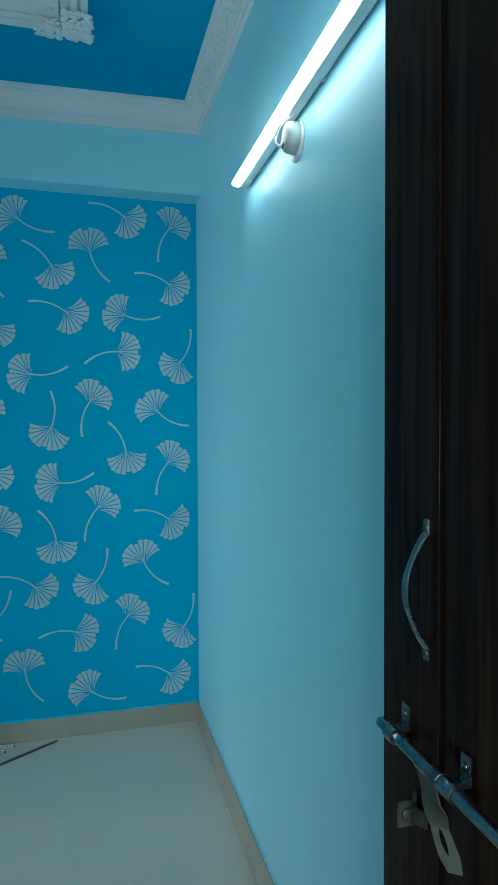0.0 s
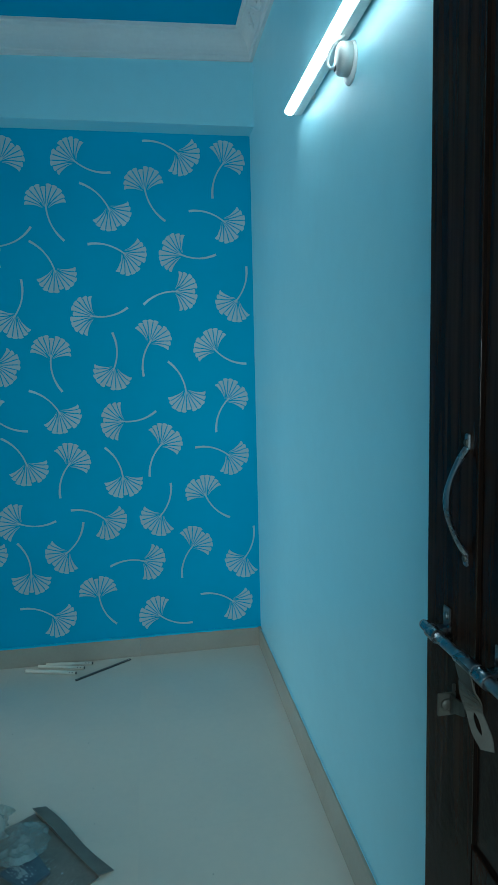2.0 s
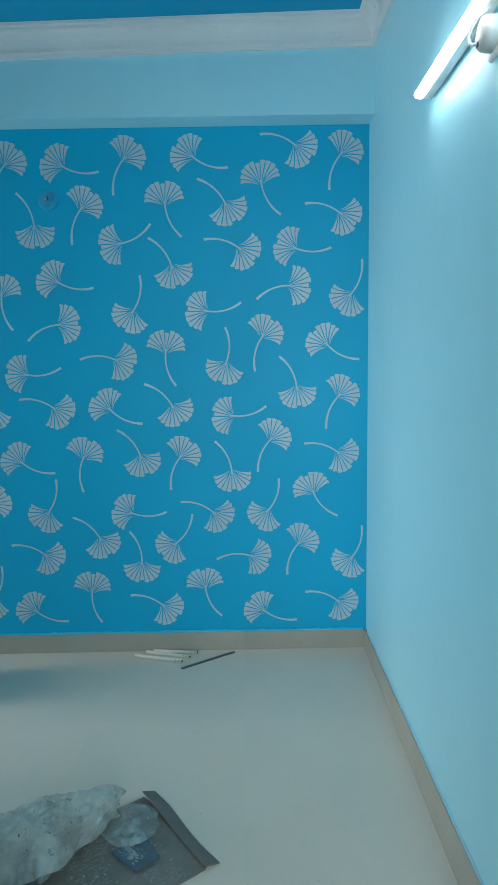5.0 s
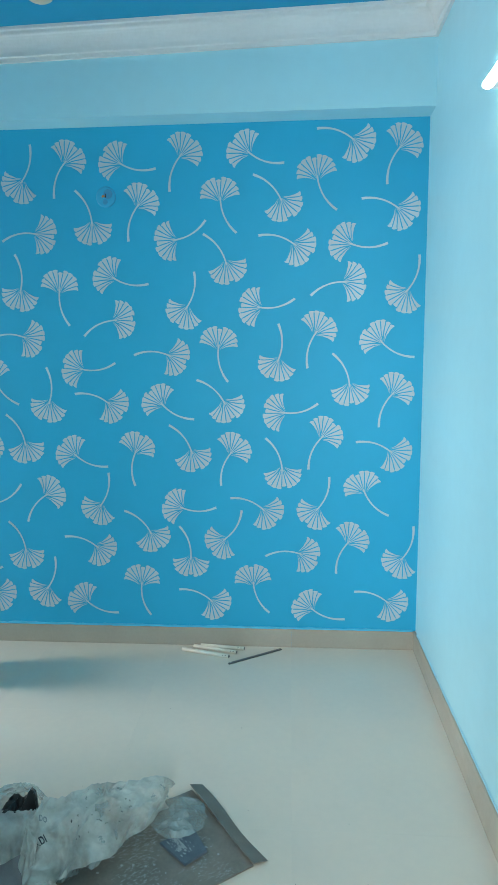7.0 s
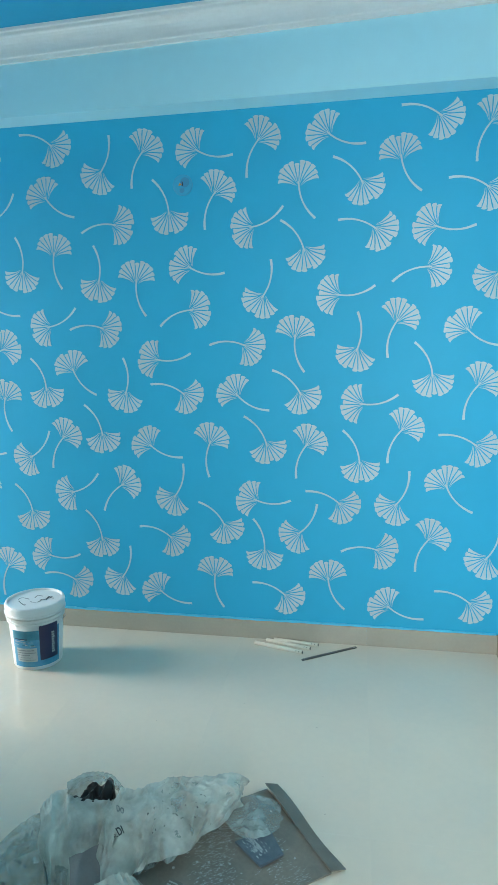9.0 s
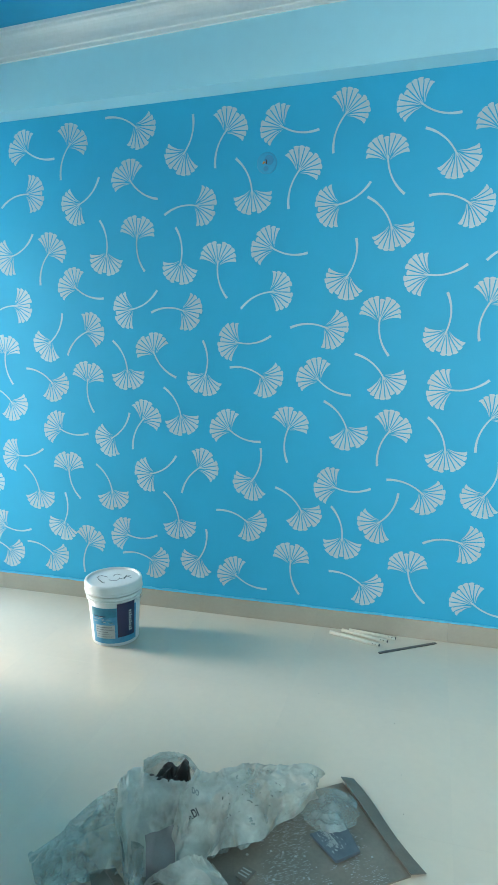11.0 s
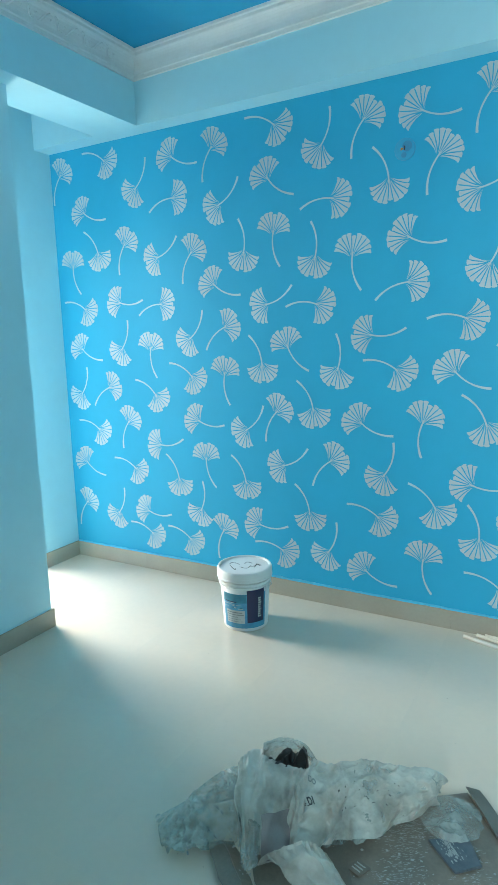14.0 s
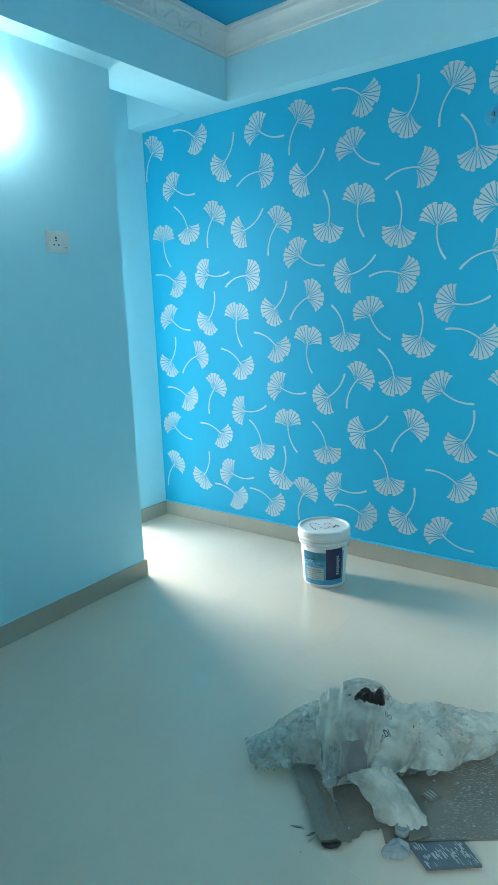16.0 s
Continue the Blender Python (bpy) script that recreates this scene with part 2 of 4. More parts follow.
TOP = 3.035          # ceiling over the middle of the room


def lean(x):
    """The ceiling hangs a little lower towards the west."""
    return 0.022 * (x + 0.5)


# ---- setting ----
slab = box(-3.6, 1.3, -1.7, 3.5, -0.14, -0.0003)
floor = structure("floor", slab, GROUT, "cream polished tile floor with fine joints, dusty in places", "floor")

wall_n = structure("wall_north", box(-3.0, EAST + 0.15, NORTH, NORTH + 0.15, -0.004, 3.2), DEEP, "deep blue wall stencilled with silvery ginkgo leaves", "wall")
wall_e = structure("wall_east", box(EAST, EAST + 0.15, -1.6, NORTH, -0.004, 3.2), PALE, "pale blue painted wall", "wall")
pier = bmesh.new()
add_box(pier, WEST - 0.12, WEST, 0.05, PIER_END, -0.004, SOFFIT)
wall_w = structure("wall_west", pier, PALE, "pale blue painted wall ending in a free corner", "wall")
alc = bmesh.new()
add_box(alc, ALCOVE - 0.15, ALCOVE, 2.950, NORTH, -0.004, 3.2)
add_box(alc, ALCOVE - 0.15, ALCOVE, 1.2, 2.20, -0.004, 3.2)
add_box(alc, ALCOVE - 0.15, ALCOVE, 2.20, 2.950, 2.12, 3.2)
structure("wall_alcove", alc, PALE, "pale blue alcove wall with a tall balcony opening", "wall")
# unseen end wall, added and placed to shape the side lamp's light
als = bmesh.new()
for x0, x1, z0, z1 in ((ALCOVE - 0.15, -2.75, -0.004, 3.2), (-2.29, WEST - 0.12, -0.004, 3.2), (-2.75, -2.29, -0.004, 0.86), (-2.75, -2.29, 2.52, 3.2)):
    add_box(als, x0, x1, 1.77, 1.85, z0, z1)
structure("wall_alcove_south", als, PALE, "unseen pale blue alcove end wall, opening added for the side lamp", "wall")
south = bmesh.new()
add_box(south, WEST - 0.12, 0.02, -0.09, 0.05, -0.004, 3.2)
add_box(south, 0.985, EAST, -0.09, 0.05, -0.004, 3.2)
add_box(south, 0.02, 0.985, -0.09, 0.05, 2.22, 3.2)
structure("wall_south", south, PALE, "pale blue wall with the doorway", "wall")
structure("beam_north", box(ALCOVE, EAST, BEAM_N, NORTH, SOFFIT, 3.2), PALE, "pale blue boxed beam over the stencilled wall", "beam")
structure("beam_west", box(-2.31, BEAM_W, 0.05, BEAM_N, SOFFIT, 3.2), PALE, "pale blue boxed beam over the side wall", "beam")

ceil = bmesh.new()
vs = [ceil.verts.new((x, y, z + lean(x))) for z in (TOP, TOP + 0.12) for x, y in ((ALCOVE - 0.15, -0.09), (EAST + 0.15, -0.09), (EAST + 0.15, NORTH + 0.15), (ALCOVE - 0.15, NORTH + 0.15))]
for f in ((0, 1, 2, 3), (4, 5, 6, 7), (0, 1, 5, 4), (1, 2, 6, 5), (2, 3, 7, 6), (3, 0, 4, 7)):
    ceil.faces.new([vs[k] for k in f])
structure("ceiling", ceil, CEIL, "deep blue painted ceiling", "ceiling")

# the unseen hall behind the doorway, closed; opening added for the fill lamp
hall = bmesh.new()
add_box(hall, -1.2, -1.05, -1.6, -0.09, -0.004, 2.7)
for x0, x1, z0, z1 in ((-1.2, -0.25, -0.004, 2.7), (0.95, EAST, -0.004, 2.7), (-0.25, 0.95, -0.004, 0.9), (-0.25, 0.95, 2.2, 2.7)):
    add_box(hall, x0, x1, -1.68, -1.6, z0, z1)
structure("wall_hall", hall, HALL, "plain unseen hall wall with an opening added for the fill lamp", "wall")
structure("ceiling_hall", box(-1.2, EAST, -1.75, -0.09, 2.7, 2.8), HALL, "plain hall ceiling", "ceiling")

# balcony opening: white frame and the bright outside
win = tagged(new("window_1"), "white framed balcony opening letting in daylight", "window", kind="structure")
for nm, b in (("window_frame", box(-2.93, -2.87, 2.202, 2.24, 0.0, 2.118, 0.004)), ("window_frame", box(-2.93, -2.87, 2.910, 2.948, 0.0, 2.118, 0.004)),
              ("window_frame", box(-2.93, -2.87, 2.242, 2.908, 2.08, 2.117, 0.004))):
    part(nm, b, ALU, win)

# door frame
frame_door = tagged(new("door_frame"), "dark stained wooden door frame", "door frame", kind="structure")
part("jamb", box(0.022, 0.085, -0.10, 0.052, 0.0, 2.218, 0.004), WOOD, frame_door)
part("jamb", box(0.922, 0.983, -0.10, 0.052, 0.0, 2.218, 0.004), WOOD, frame_door)
part("head", box(0.087, 0.920, -0.10, 0.052, 2.162, 2.218, 0.004), WOOD, frame_door)


# ---- plaster cornice ----
def cornice_profile():
    """(out from the wall, down from the ceiling): a cove between two fillets."""
    pts = [(0.0, -0.118), (0.014, -0.118), (0.016, -0.102), (0.024, -0.098)]
    for k in range(7):
        a = math.pi / 2 * k / 6
        pts.append((0.024 + 0.046 * (1 - math.cos(a)), -0.098 + 0.070 * math.sin(a)))
    pts += [(0.074, -0.026), (0.076, -0.014), (0.088, -0.012), (0.090, 0.0)]
    return pts


def cornice(name, place, label, a, b):
    """place(s, out, down) -> a point; s runs from a to b; the ends are mitred."""
    bm = bmesh.new()
    prof = cornice_profile() + [(0.0, 0.0)]
    rings = []
    for s_, sign in ((a, 1), (b, -1)):
        rings.append([bm.verts.new(place(s_ + sign * o * (1 if b > a else -1), o, d)) for o, d in prof])
    for k in range(len(prof)):
        j = (k + 1) % len(prof)
        bm.faces.new((rings[0][k], rings[0][j], rings[1][j], rings[1][k]))
    bm.faces.new(rings[0])
    bm.faces.new(rings[1][::-1])
    return structure(name, bm, PLASTER, label, "cornice")


def on_north(s_, o, d):
    return (s_, BEAM_N - o, TOP + lean(s_) + d)


def on_east(s_, o, d):
    return (EAST - o, s_, TOP + lean(EAST) + d)


def on_west(s_, o, d):
    return (BEAM_W + o, s_, TOP + lean(BEAM_W) + d)


cornice("cornice_north", on_north, "white plaster cove cornice", BEAM_W, EAST)
corn_e = cornice("cornice_east", on_east, "white plaster cornice with a scrolled leaf band", 0.05, BEAM_N)
corn_w = cornice("cornice_west", on_west, "white plaster cornice with a scrolled leaf band", 0.05, BEAM_N)


def scroll_band(place, parent, a, b):
    """A band of S-scrolls lying on the cove."""
    bm = bmesh.new()
    n = int((b - a) / 0.085)
    for k in range(n):
        s0 = a + 0.085 * (k + 0.5)
        pts = []
        for j in range(11):
            u = j / 10
            ang = 4.2 * (u - 0.5)
            w = 0.026 * math.sin(ang) * (1 if k % 2 else -1)
            pts.append(place(s0 + 0.07 * (u - 0.5), 0.046 + 0.55 * w, -0.062 + 0.75 * w))
        tube(pts, [0.0012 + 0.0034 * math.sin(math.pi * j / 10) for j in range(11)], 6, True, bm)
        c = Vector(place(s0 + 0.04, 0.047, -0.060))
        r = bmesh.ops.create_uvsphere(bm, u_segments=8, v_segments=5, radius=0.0045)
        bmesh.ops.translate(bm, verts=r["verts"], vec=c)
    part("scroll_band", bm, PLASTER, parent, "moulded leaf scrolls", True)


scroll_band(on_east, corn_e, 0.3, 2.95)
scroll_band(on_west, corn_w, 0.3, 2.95)

# ceiling panel with ornate corners
panel = tagged(new("ceiling_panel"), "white plaster ceiling panel with ornate moulded corners", "ceiling panel", kind="structure")
pz = TOP + lean(0.2)
PX0, PX1, PY0, PY1 = -1.45, 0.530, 0.55, 2.605
for o, zz in ((0.0, 0.010), (0.0325, 0.017), (0.065, 0.012)):
    bm = bmesh.new()
    for x0, x1, y0, y1 in ((PX0 + o, PX1 - o, PY1 - o - 0.0335, PY1 - o), (PX0 + o, PX1 - o, PY0 + o, PY0 + o + 0.0335),
                           (PX0 + o, PX0 + o + 0.032, PY0 + o + 0.034, PY1 - o - 0.034), (PX1 - o - 0.032, PX1 - o, PY0 + o + 0.034, PY1 - o - 0.034)):
        add_box(bm, x0, x1, y0, y1, pz - zz - 0.02, pz + 0.03, 0.007)
    part("moulding", bm, PLASTER, panel)
part("field", box(PX0 + 0.1, PX1 - 0.1, PY0 + 0.1, PY1 - 0.1, pz - 0.030, pz + 0.03, 0.004), PLASTER, panel)
rng = random.Random(5)
for cx, cy in ((PX1, PY1), (PX0, PY1), (PX1, PY0), (PX0, PY0)):
    bm = bmesh.new()
    sx, sy = (1 if cx < 0 else -1), (1 if cy < 1.5 else -1)
    for k in range(480 if cx > 0 and cy > 1.5 else 110):
        u, v = rng.random() * 0.20, rng.random() * 0.17
        if (u > 0.10 and v > 0.08 and rng.random() < 0.85) or (u > 0.10 and rng.random() < u * 2.5):
            continue
        r = bmesh.ops.create_uvsphere(bm, u_segments=7, v_segments=5, radius=rng.uniform(0.005, 0.011))
        bmesh.ops.rotate(bm, verts=r["verts"], matrix=Matrix.Rotation(rng.random() * 3, 3, "Z"))
        for w in r["verts"]:
            w.co.x *= 1.4
            w.co.z *= 0.55
        bmesh.ops.translate(bm, verts=r["verts"], vec=(cx + sx * (u - 0.012), cy + sy * (v - 0.014), pz - 0.034 - rng.random() * 0.007))
    part("corner_ornament", bm, PLASTER, panel, "lumpy moulded leaf corner", True)


# ---- ginkgo leaves stencilled on the wall ----
def leaf_mesh():
    """One stencilled leaf about the middle of its fan: eleven rays with slits, two lobes and a curved stem."""
    bm = bmesh.new()
    bx, bz, axis, R = 0.008, -0.062, radians(99), 0.128

    def P(r, a):
        a *= 0.70 + 0.30 * min(1.0, r / (0.8 * R))
        return bm.verts.new((bx + r * math.cos(axis + a), 0, bz + r * math.sin(axis + a)))

    N, half = 11, radians(74)
    step = 2 * half / N
    for k in range(N):
        a0, a1 = -half + k * step, -half + (k + 1) * step
        mid = (a0 + a1) / 2
        rim = R * (0.98 + 0.05 * math.cos(3 * mid)) * (0.86 + 0.14 * min(1, abs(mid) / 0.35)) * (1 - 0.02 * (k % 2)) * (1 - 0.20 * max(0.0, abs(mid) / half - 0.5) ** 2 / 0.25)
        inner = 0.013 + 0.004 * (k % 3) if k != N // 2 else 0.003
        if k in (2, 8):
            inner += 0.020
        rows = []
        for j, f in enumerate((0.0, 0.35, 0.74, 0.90, 0.96, 1.0)):
            r = inner + (rim - inner) * f
            slit = min(0.31 * step, (0.0026 + 0.0003 * (1 - f)) / r) if f < 0.93 else 0.0
            w0, w1 = a0 + slit, a1 - slit
            if j == 0:
                w0, w1 = mid - 0.5 * (mid - w0), mid + 0.5 * (w1 - mid)
            if j == 5:
                w0, w1 = w0 + 0.17 * step, w1 - 0.17 * step
            rows.append((P(r, w0), P(r, (w0 + w1) / 2) if j < 5 else P(r * 1.01, (w0 + w1) / 2), P(r, w1)))
        for p, q in zip(rows, rows[1:]):
            bm.faces.new((p[0], p[1], q[1], q[0]))
            bm.faces.new((p[1], p[2], q[2], q[1]))
    c = [Vector((bx - 0.003, bz + 0.03)), Vector((0.010, -0.085)), Vector((0.030, -0.150)), Vector((0.098, -0.199))]
    prev = None
    for j in range(13):
        u = j / 12
        p = (1 - u) ** 3 * c[0] + 3 * u * (1 - u) ** 2 * c[1] + 3 * u * u * (1 - u) * c[2] + u ** 3 * c[3]
        d = 3 * (1 - u) ** 2 * (c[1] - c[0]) + 6 * u * (1 - u) * (c[2] - c[1]) + 3 * u * u * (c[3] - c[2])
        d.normalize()
        w = 0.0039 + 0.0022 * max(0, u - 0.6) / 0.4
        s_ = Vector((-d.y, d.x)) * w
        cur = (bm.verts.new((p.x + s_.x, -0.0004, p.y + s_.y)), bm.verts.new((p.x - s_.x, -0.0004, p.y - s_.y)))
        if prev:
            bm.faces.new((prev[0], prev[1], cur[1], cur[0]))
        prev = cur
    for f in bm.faces:
        f.normal_update()
        if f.normal.y > 0:
            f.normal_flip()
    me = bpy.data.meshes.new("leaf")
    bm.to_mesh(me)
    bm.free()
    me.materials.append(SILVER)
    return me


LEAF = leaf_mesh()


def leaf_row(row):
    """Leaves at (x, z) in centimetres, with the bearing of the stem's end in degrees."""
    for x, z, bearing in row:
        ob = new("leaf", LEAF)
        ob.parent = wall_n
        ob.matrix_basis = Matrix.Translation((x / 100, NORTH - 0.0008, z / 100)) @ Matrix.Rotation(-radians(bearing + 63.4), 4, "Y")


leaf_row([(-269, 255, -115), (-232, 253, 156), (-188, 253, -21), (-155, 254, -114), (-116, 253, 157), (-96, 238, 70), (-68, 253, -114), (-47, 251, -13), (-10, 255, -113), (17, 255, -21), (53, 244, -62), (74, 254, 159), (96, 256, -113)])
leaf_row([(-257, 230, -20), (-215, 234, 59), (-181, 228, -164), (-158, 219, 42), (-126, 234, -37), (-83, 215, -173), (-58, 216, 113), (-32, 232, -111), (6, 235, -68), (38, 226, 135), (96, 222, 161)])
leaf_row([(-266, 200, -76), (-243, 198, 124), (-220, 209, -110), (-202, 195, 34), (-171, 200, -115), (-140, 190, 96), (-120, 207, -82), (-76, 192, -79), (-52, 196, -14), (-21, 211, 27), (10, 196, 125), (46, 206, 162), (66, 210, -4), (72, 190, -163)])
leaf_row([(-255, 166, 160), (-233, 173, -1), (-193, 169, -164), (-162, 181, -24), (-130, 165, 28), (-98, 184, 93), (-92, 163, 178), (-44, 173, -158), (-14, 175, 73), (5, 163, -79), (21, 179, 9), (56, 169, -107), (83, 164, -29), (95, 182, 68)])
leaf_row([(-266, 146, -26), (-232, 140, 69), (-206, 147, -81), (-180, 146, 57), (-149, 156, -139), (-115, 147, -50), (-71, 149, 6), (-17, 153, 175), (33, 148, 86), (95, 138, -115)])
leaf_row([(-238, 120, -142), (-174, 123, 150), (-153, 132, -84), (-129, 129, 113), (-86, 127, 89), (-50, 128, 161), (-28, 133, -29), (9, 127, 137), (33, 126, 11), (60, 116, -116), (71, 135, 115)])
leaf_row([(-269, 111, 68), (-250, 88, 159), (-225, 100, -111), (-202, 111, 145), (-177, 102, -10), (-144, 94, 48), (-118, 110, -116), (-98, 105, 118), (-75, 106, -23), (-38, 109, -96), (-9, 101, 126), (13, 108, -111), (37, 92, 114), (77, 89, -49), (95, 103, 161)])
leaf_row([(-269, 71, -30), (-221, 64, 158), (-207, 84, 11), (-169, 81, -72), (-121, 76, 32), (-85, 84, -130), (-62, 73, 71), (-20, 77, -3), (30, 72, 157), (52, 72, 67)])
leaf_row([(-266, 42, -117), (-219, 41, -5), (-189, 58, 117), (-176, 41, 81), (-141, 61, 118), (-137, 42, 0), (-101, 47, 115), (-59, 51, 159), (-38, 38, -79), (-31, 58, 136), (-12, 44, 105), (3, 56, 56), (21, 39, -66), (50, 50, -179), (74, 61, -114), (96, 46, 69)])
leaf_row([(-243, 32, 69), (-210, 22, 159), (-180, 22, 156), (-156, 37, -105), (-115, 25, 168), (-93, 27, 71), (-72, 26, -23), (2, 22, 157), (49, 24, -21), (95, 23, 159)])


# ---- things: the entrance door ----
DX, DY0, DY1 = 0.888, 0.062, 0.846     # face, hinge edge, free edge


def frame_ring(bm, x, y0, y1, z0, z1, inset, depth):
    """A chamfered ring on a face that looks west."""
    o = [bm.verts.new((x, y, z)) for y, z in ((y0, z0), (y1, z0), (y1, z1), (y0, z1))]
    i = [bm.verts.new((x + depth, y, z)) for y, z in ((y0 + inset, z0 + inset), (y1 - inset, z0 + inset), (y1 - inset, z1 - inset), (y0 + inset, z1 - inset))]
    for k in range(4):
        bm.faces.new((o[k], o[(k + 1) % 4], i[(k + 1) % 4], i[k]))
    return i


door = thing("door_1", "dark stained panelled wooden door standing open against the wall", "door", at=(0, 0, 0))
core = box(DX + 0.012, DX + 0.036, DY0, DY1, 0.012, 2.15)
part("core", core, WOOD, door)
part("stile", box(DX, DX + 0.0115, 0.713, DY1, 0.012, 2.15, 0.0006), WOOD, door)
part("stile", box(DX, DX + 0.0115, DY0, 0.195, 0.012, 2.15, 0.002), WOOD, door)
for z0, z1 in ((0.012, 0.17), (0.72, 0.885), (2.06, 2.15)):
    part("rail", box(DX, DX + 0.0115, 0.196, 0.712, z0, z1, 0.002), WOOD, door)
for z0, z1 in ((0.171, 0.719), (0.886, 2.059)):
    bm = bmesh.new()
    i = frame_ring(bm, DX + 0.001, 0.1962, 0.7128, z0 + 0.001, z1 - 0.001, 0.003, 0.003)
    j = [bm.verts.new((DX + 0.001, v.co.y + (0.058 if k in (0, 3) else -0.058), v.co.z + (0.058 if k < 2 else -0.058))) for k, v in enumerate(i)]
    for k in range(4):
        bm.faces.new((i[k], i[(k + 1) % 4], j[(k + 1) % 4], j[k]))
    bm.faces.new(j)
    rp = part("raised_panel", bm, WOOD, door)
    # chamfer faces coloured dark for the groove's shade and dirt
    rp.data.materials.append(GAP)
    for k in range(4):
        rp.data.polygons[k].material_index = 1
# added strips, made up to draw a highlight along the groove edges
for y, z0, z1 in ((0.7126, 0.890, 2.055), (0.7126, 0.175, 0.715)):
    part("glint_bead", tube([(DX + 0.0006, y, z0), (DX + 0.0006, y, z1)], 0.0012, 8), VARNISH, door, "thin glossy strip added to catch a highlight", True)
for z in (0.3, 1.05, 1.8):
    part("hinge", tube([(DX + 0.018, DY0 - 0.004, z - 0.05), (DX + 0.018, DY0 - 0.004, z + 0.05)], 0.006), RUSTY, door)

handle = thing("bow_handle", "steel bow pull handle screwed to the dark door", "door handle")
pts = []
for k in range(19):
    u = k / 18
    pts.append((DX - 0.003 - 0.0245 * math.sin(math.pi * u) ** 0.9, 0.735 + 0.003 * math.sin(math.pi * u), 1.268 + 0.132 * u))
part("grip", tube(pts, [0.0062 + 0.0008 * math.cos(4 * math.pi * k / 18) for k in range(19)], 8, True, None, 0.6), STEEL, handle, "worn steel bow")
for z in (1.261, 1.407):
    part("foot", box(DX - 0.0040, DX - 0.0005, 0.7295, 0.7405, z - 0.010, z + 0.011, 0.0014), STEEL, handle)
    part("screw", lathe([(0.0001, -0.0022), (0.004, -0.0018), (0.0046, 0.0)], 12, None, "x", (DX - 0.0040, 0.735, z)), RUSTY, handle)

bolt = thing("door_bolt", "steel sliding bolt with hasp fixed to the dark door", "door bolt")
RZ, RX = 1.144, DX - 0.020
part("rod", tube([(RX, 0.817, RZ), (RX, 0.8165, RZ), (RX, 0.814, RZ), (RX, 0.570, RZ), (RX, 0.5675, RZ), (RX, 0.567, RZ)], [0.0056, 0.0062, 0.0072, 0.0072, 0.0066, 0.0058], 20), STEEL, bolt, "shiny round rod", True)
for y in (0.783, 0.656):
    loop = bmesh.new()
    for r0, sgn in ((0.0100, 1), (0.0078, -1)):
        ringpts = [(RX + r0 * math.cos(a), 0, RZ + r0 * math.sin(a)) for a in (math.tau * k / 18 for k in range(18))]
        if sgn == 1:
            lo = [loop.verts.new((x, y - 0.011, z)) for x, _, z in ringpts]
            hi = [loop.verts.new((x, y + 0.011, z)) for x, _, z in ringpts]
        else:
            li = [loop.verts.new((x, y - 0.011, z)) for x, _, z in ringpts]
            hj = [loop.verts.new((x, y + 0.011, z)) for x, _, z in ringpts]
    for k in range(18):
        q = (k + 1) % 18
        for a, b in ((lo, hi), (hj, li), (li, lo), (hi, hj)):
            loop.faces.new((a[k], a[q], b[q], b[k]))
    part("eye_loop", loop, STEEL, bolt)
    part("fixing_plate", box(DX - 0.0035, DX - 0.0005, y - 0.010, y + 0.008, RZ + 0.007, RZ + 0.036, 0.0010), STEEL, bolt)
    part("fixing_plate", box(DX - 0.0035, DX - 0.0005, y - 0.007, y + 0.008, RZ - 0.024, RZ - 0.007, 0.0010), RUSTY, bolt)
    for z0, z1 in ((RZ + 0.004, RZ + 0.009), (RZ - 0.009, RZ - 0.004)):
        part("bend", box(RX + 0.006, DX - 0.0005, y - 0.010, y + 0.008, z0, z1, 0.0012), STEEL, bolt)
    part("rivet", lathe([(0.0001, -0.0030), (0.0040, -0.0026), (0.0056, 0.0)], 16, None, "x", (DX - 0.0035, y - 0.001, RZ + 0.024)), STEEL, bolt, "", True)
hasp = bmesh.new()
hs, mids = [], []
for k in range(21):
    u = k / 20
    twist = min(1.0, max(0.0, (u - 0.30) / 0.30))
    across = Vector((0.80 * twist, -1.0 + 0.42 * twist, 0)).normalized()
    thick = Vector((-across.y, across.x, 0)) * 0.0022
    w = 0.0185 - 0.0095 * twist ** 1.2
    if u > 0.55:
        w = 0.0090 + 0.0022 * math.sin((u - 0.55) / 0.32 * math.pi / 2) if u < 0.87 else 0.0112 - 0.030 * (u - 0.87)
    c = Vector((RX - 0.009 + 0.010 * u, 0.694 - 0.046 * u ** 1.4, RZ + 0.003 - 0.087 * u))
    mids.append(c)
    hs.append([hasp.verts.new(c + q) for q in (-across * w, across * w, across * w + thick, thick - across * w)])
for a, b in zip(hs, hs[1:]):
    for k in range(4):
        hasp.faces.new((a[k], a[(k + 1) % 4], b[(k + 1) % 4], b[k]))
hasp.faces.new(hs[0])
hasp.faces.new(hs[-1][::-1])
part("hasp", hasp, RUSTY, bolt, "curved slotted steel hasp")
# solid dark inlay, coloured for the shade inside an open slot
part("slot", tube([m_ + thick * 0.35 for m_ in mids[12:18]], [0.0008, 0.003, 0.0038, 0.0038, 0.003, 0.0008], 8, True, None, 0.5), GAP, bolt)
part("sleeve", tube([(RX, 0.716, RZ), (RX, 0.7155, RZ), (RX, 0.6725, RZ), (RX, 0.672, RZ)], [0.0078, 0.0092, 0.0092, 0.0078], 20), STEEL, bolt, "rolled steel sleeve carrying the hasp", True)
part("staple_plate", box(DX - 0.026, DX - 0.0005, 0.7575, 0.7605, 1.040, 1.072, 0.0012), RUSTY, bolt, "brown rusted steel lug")
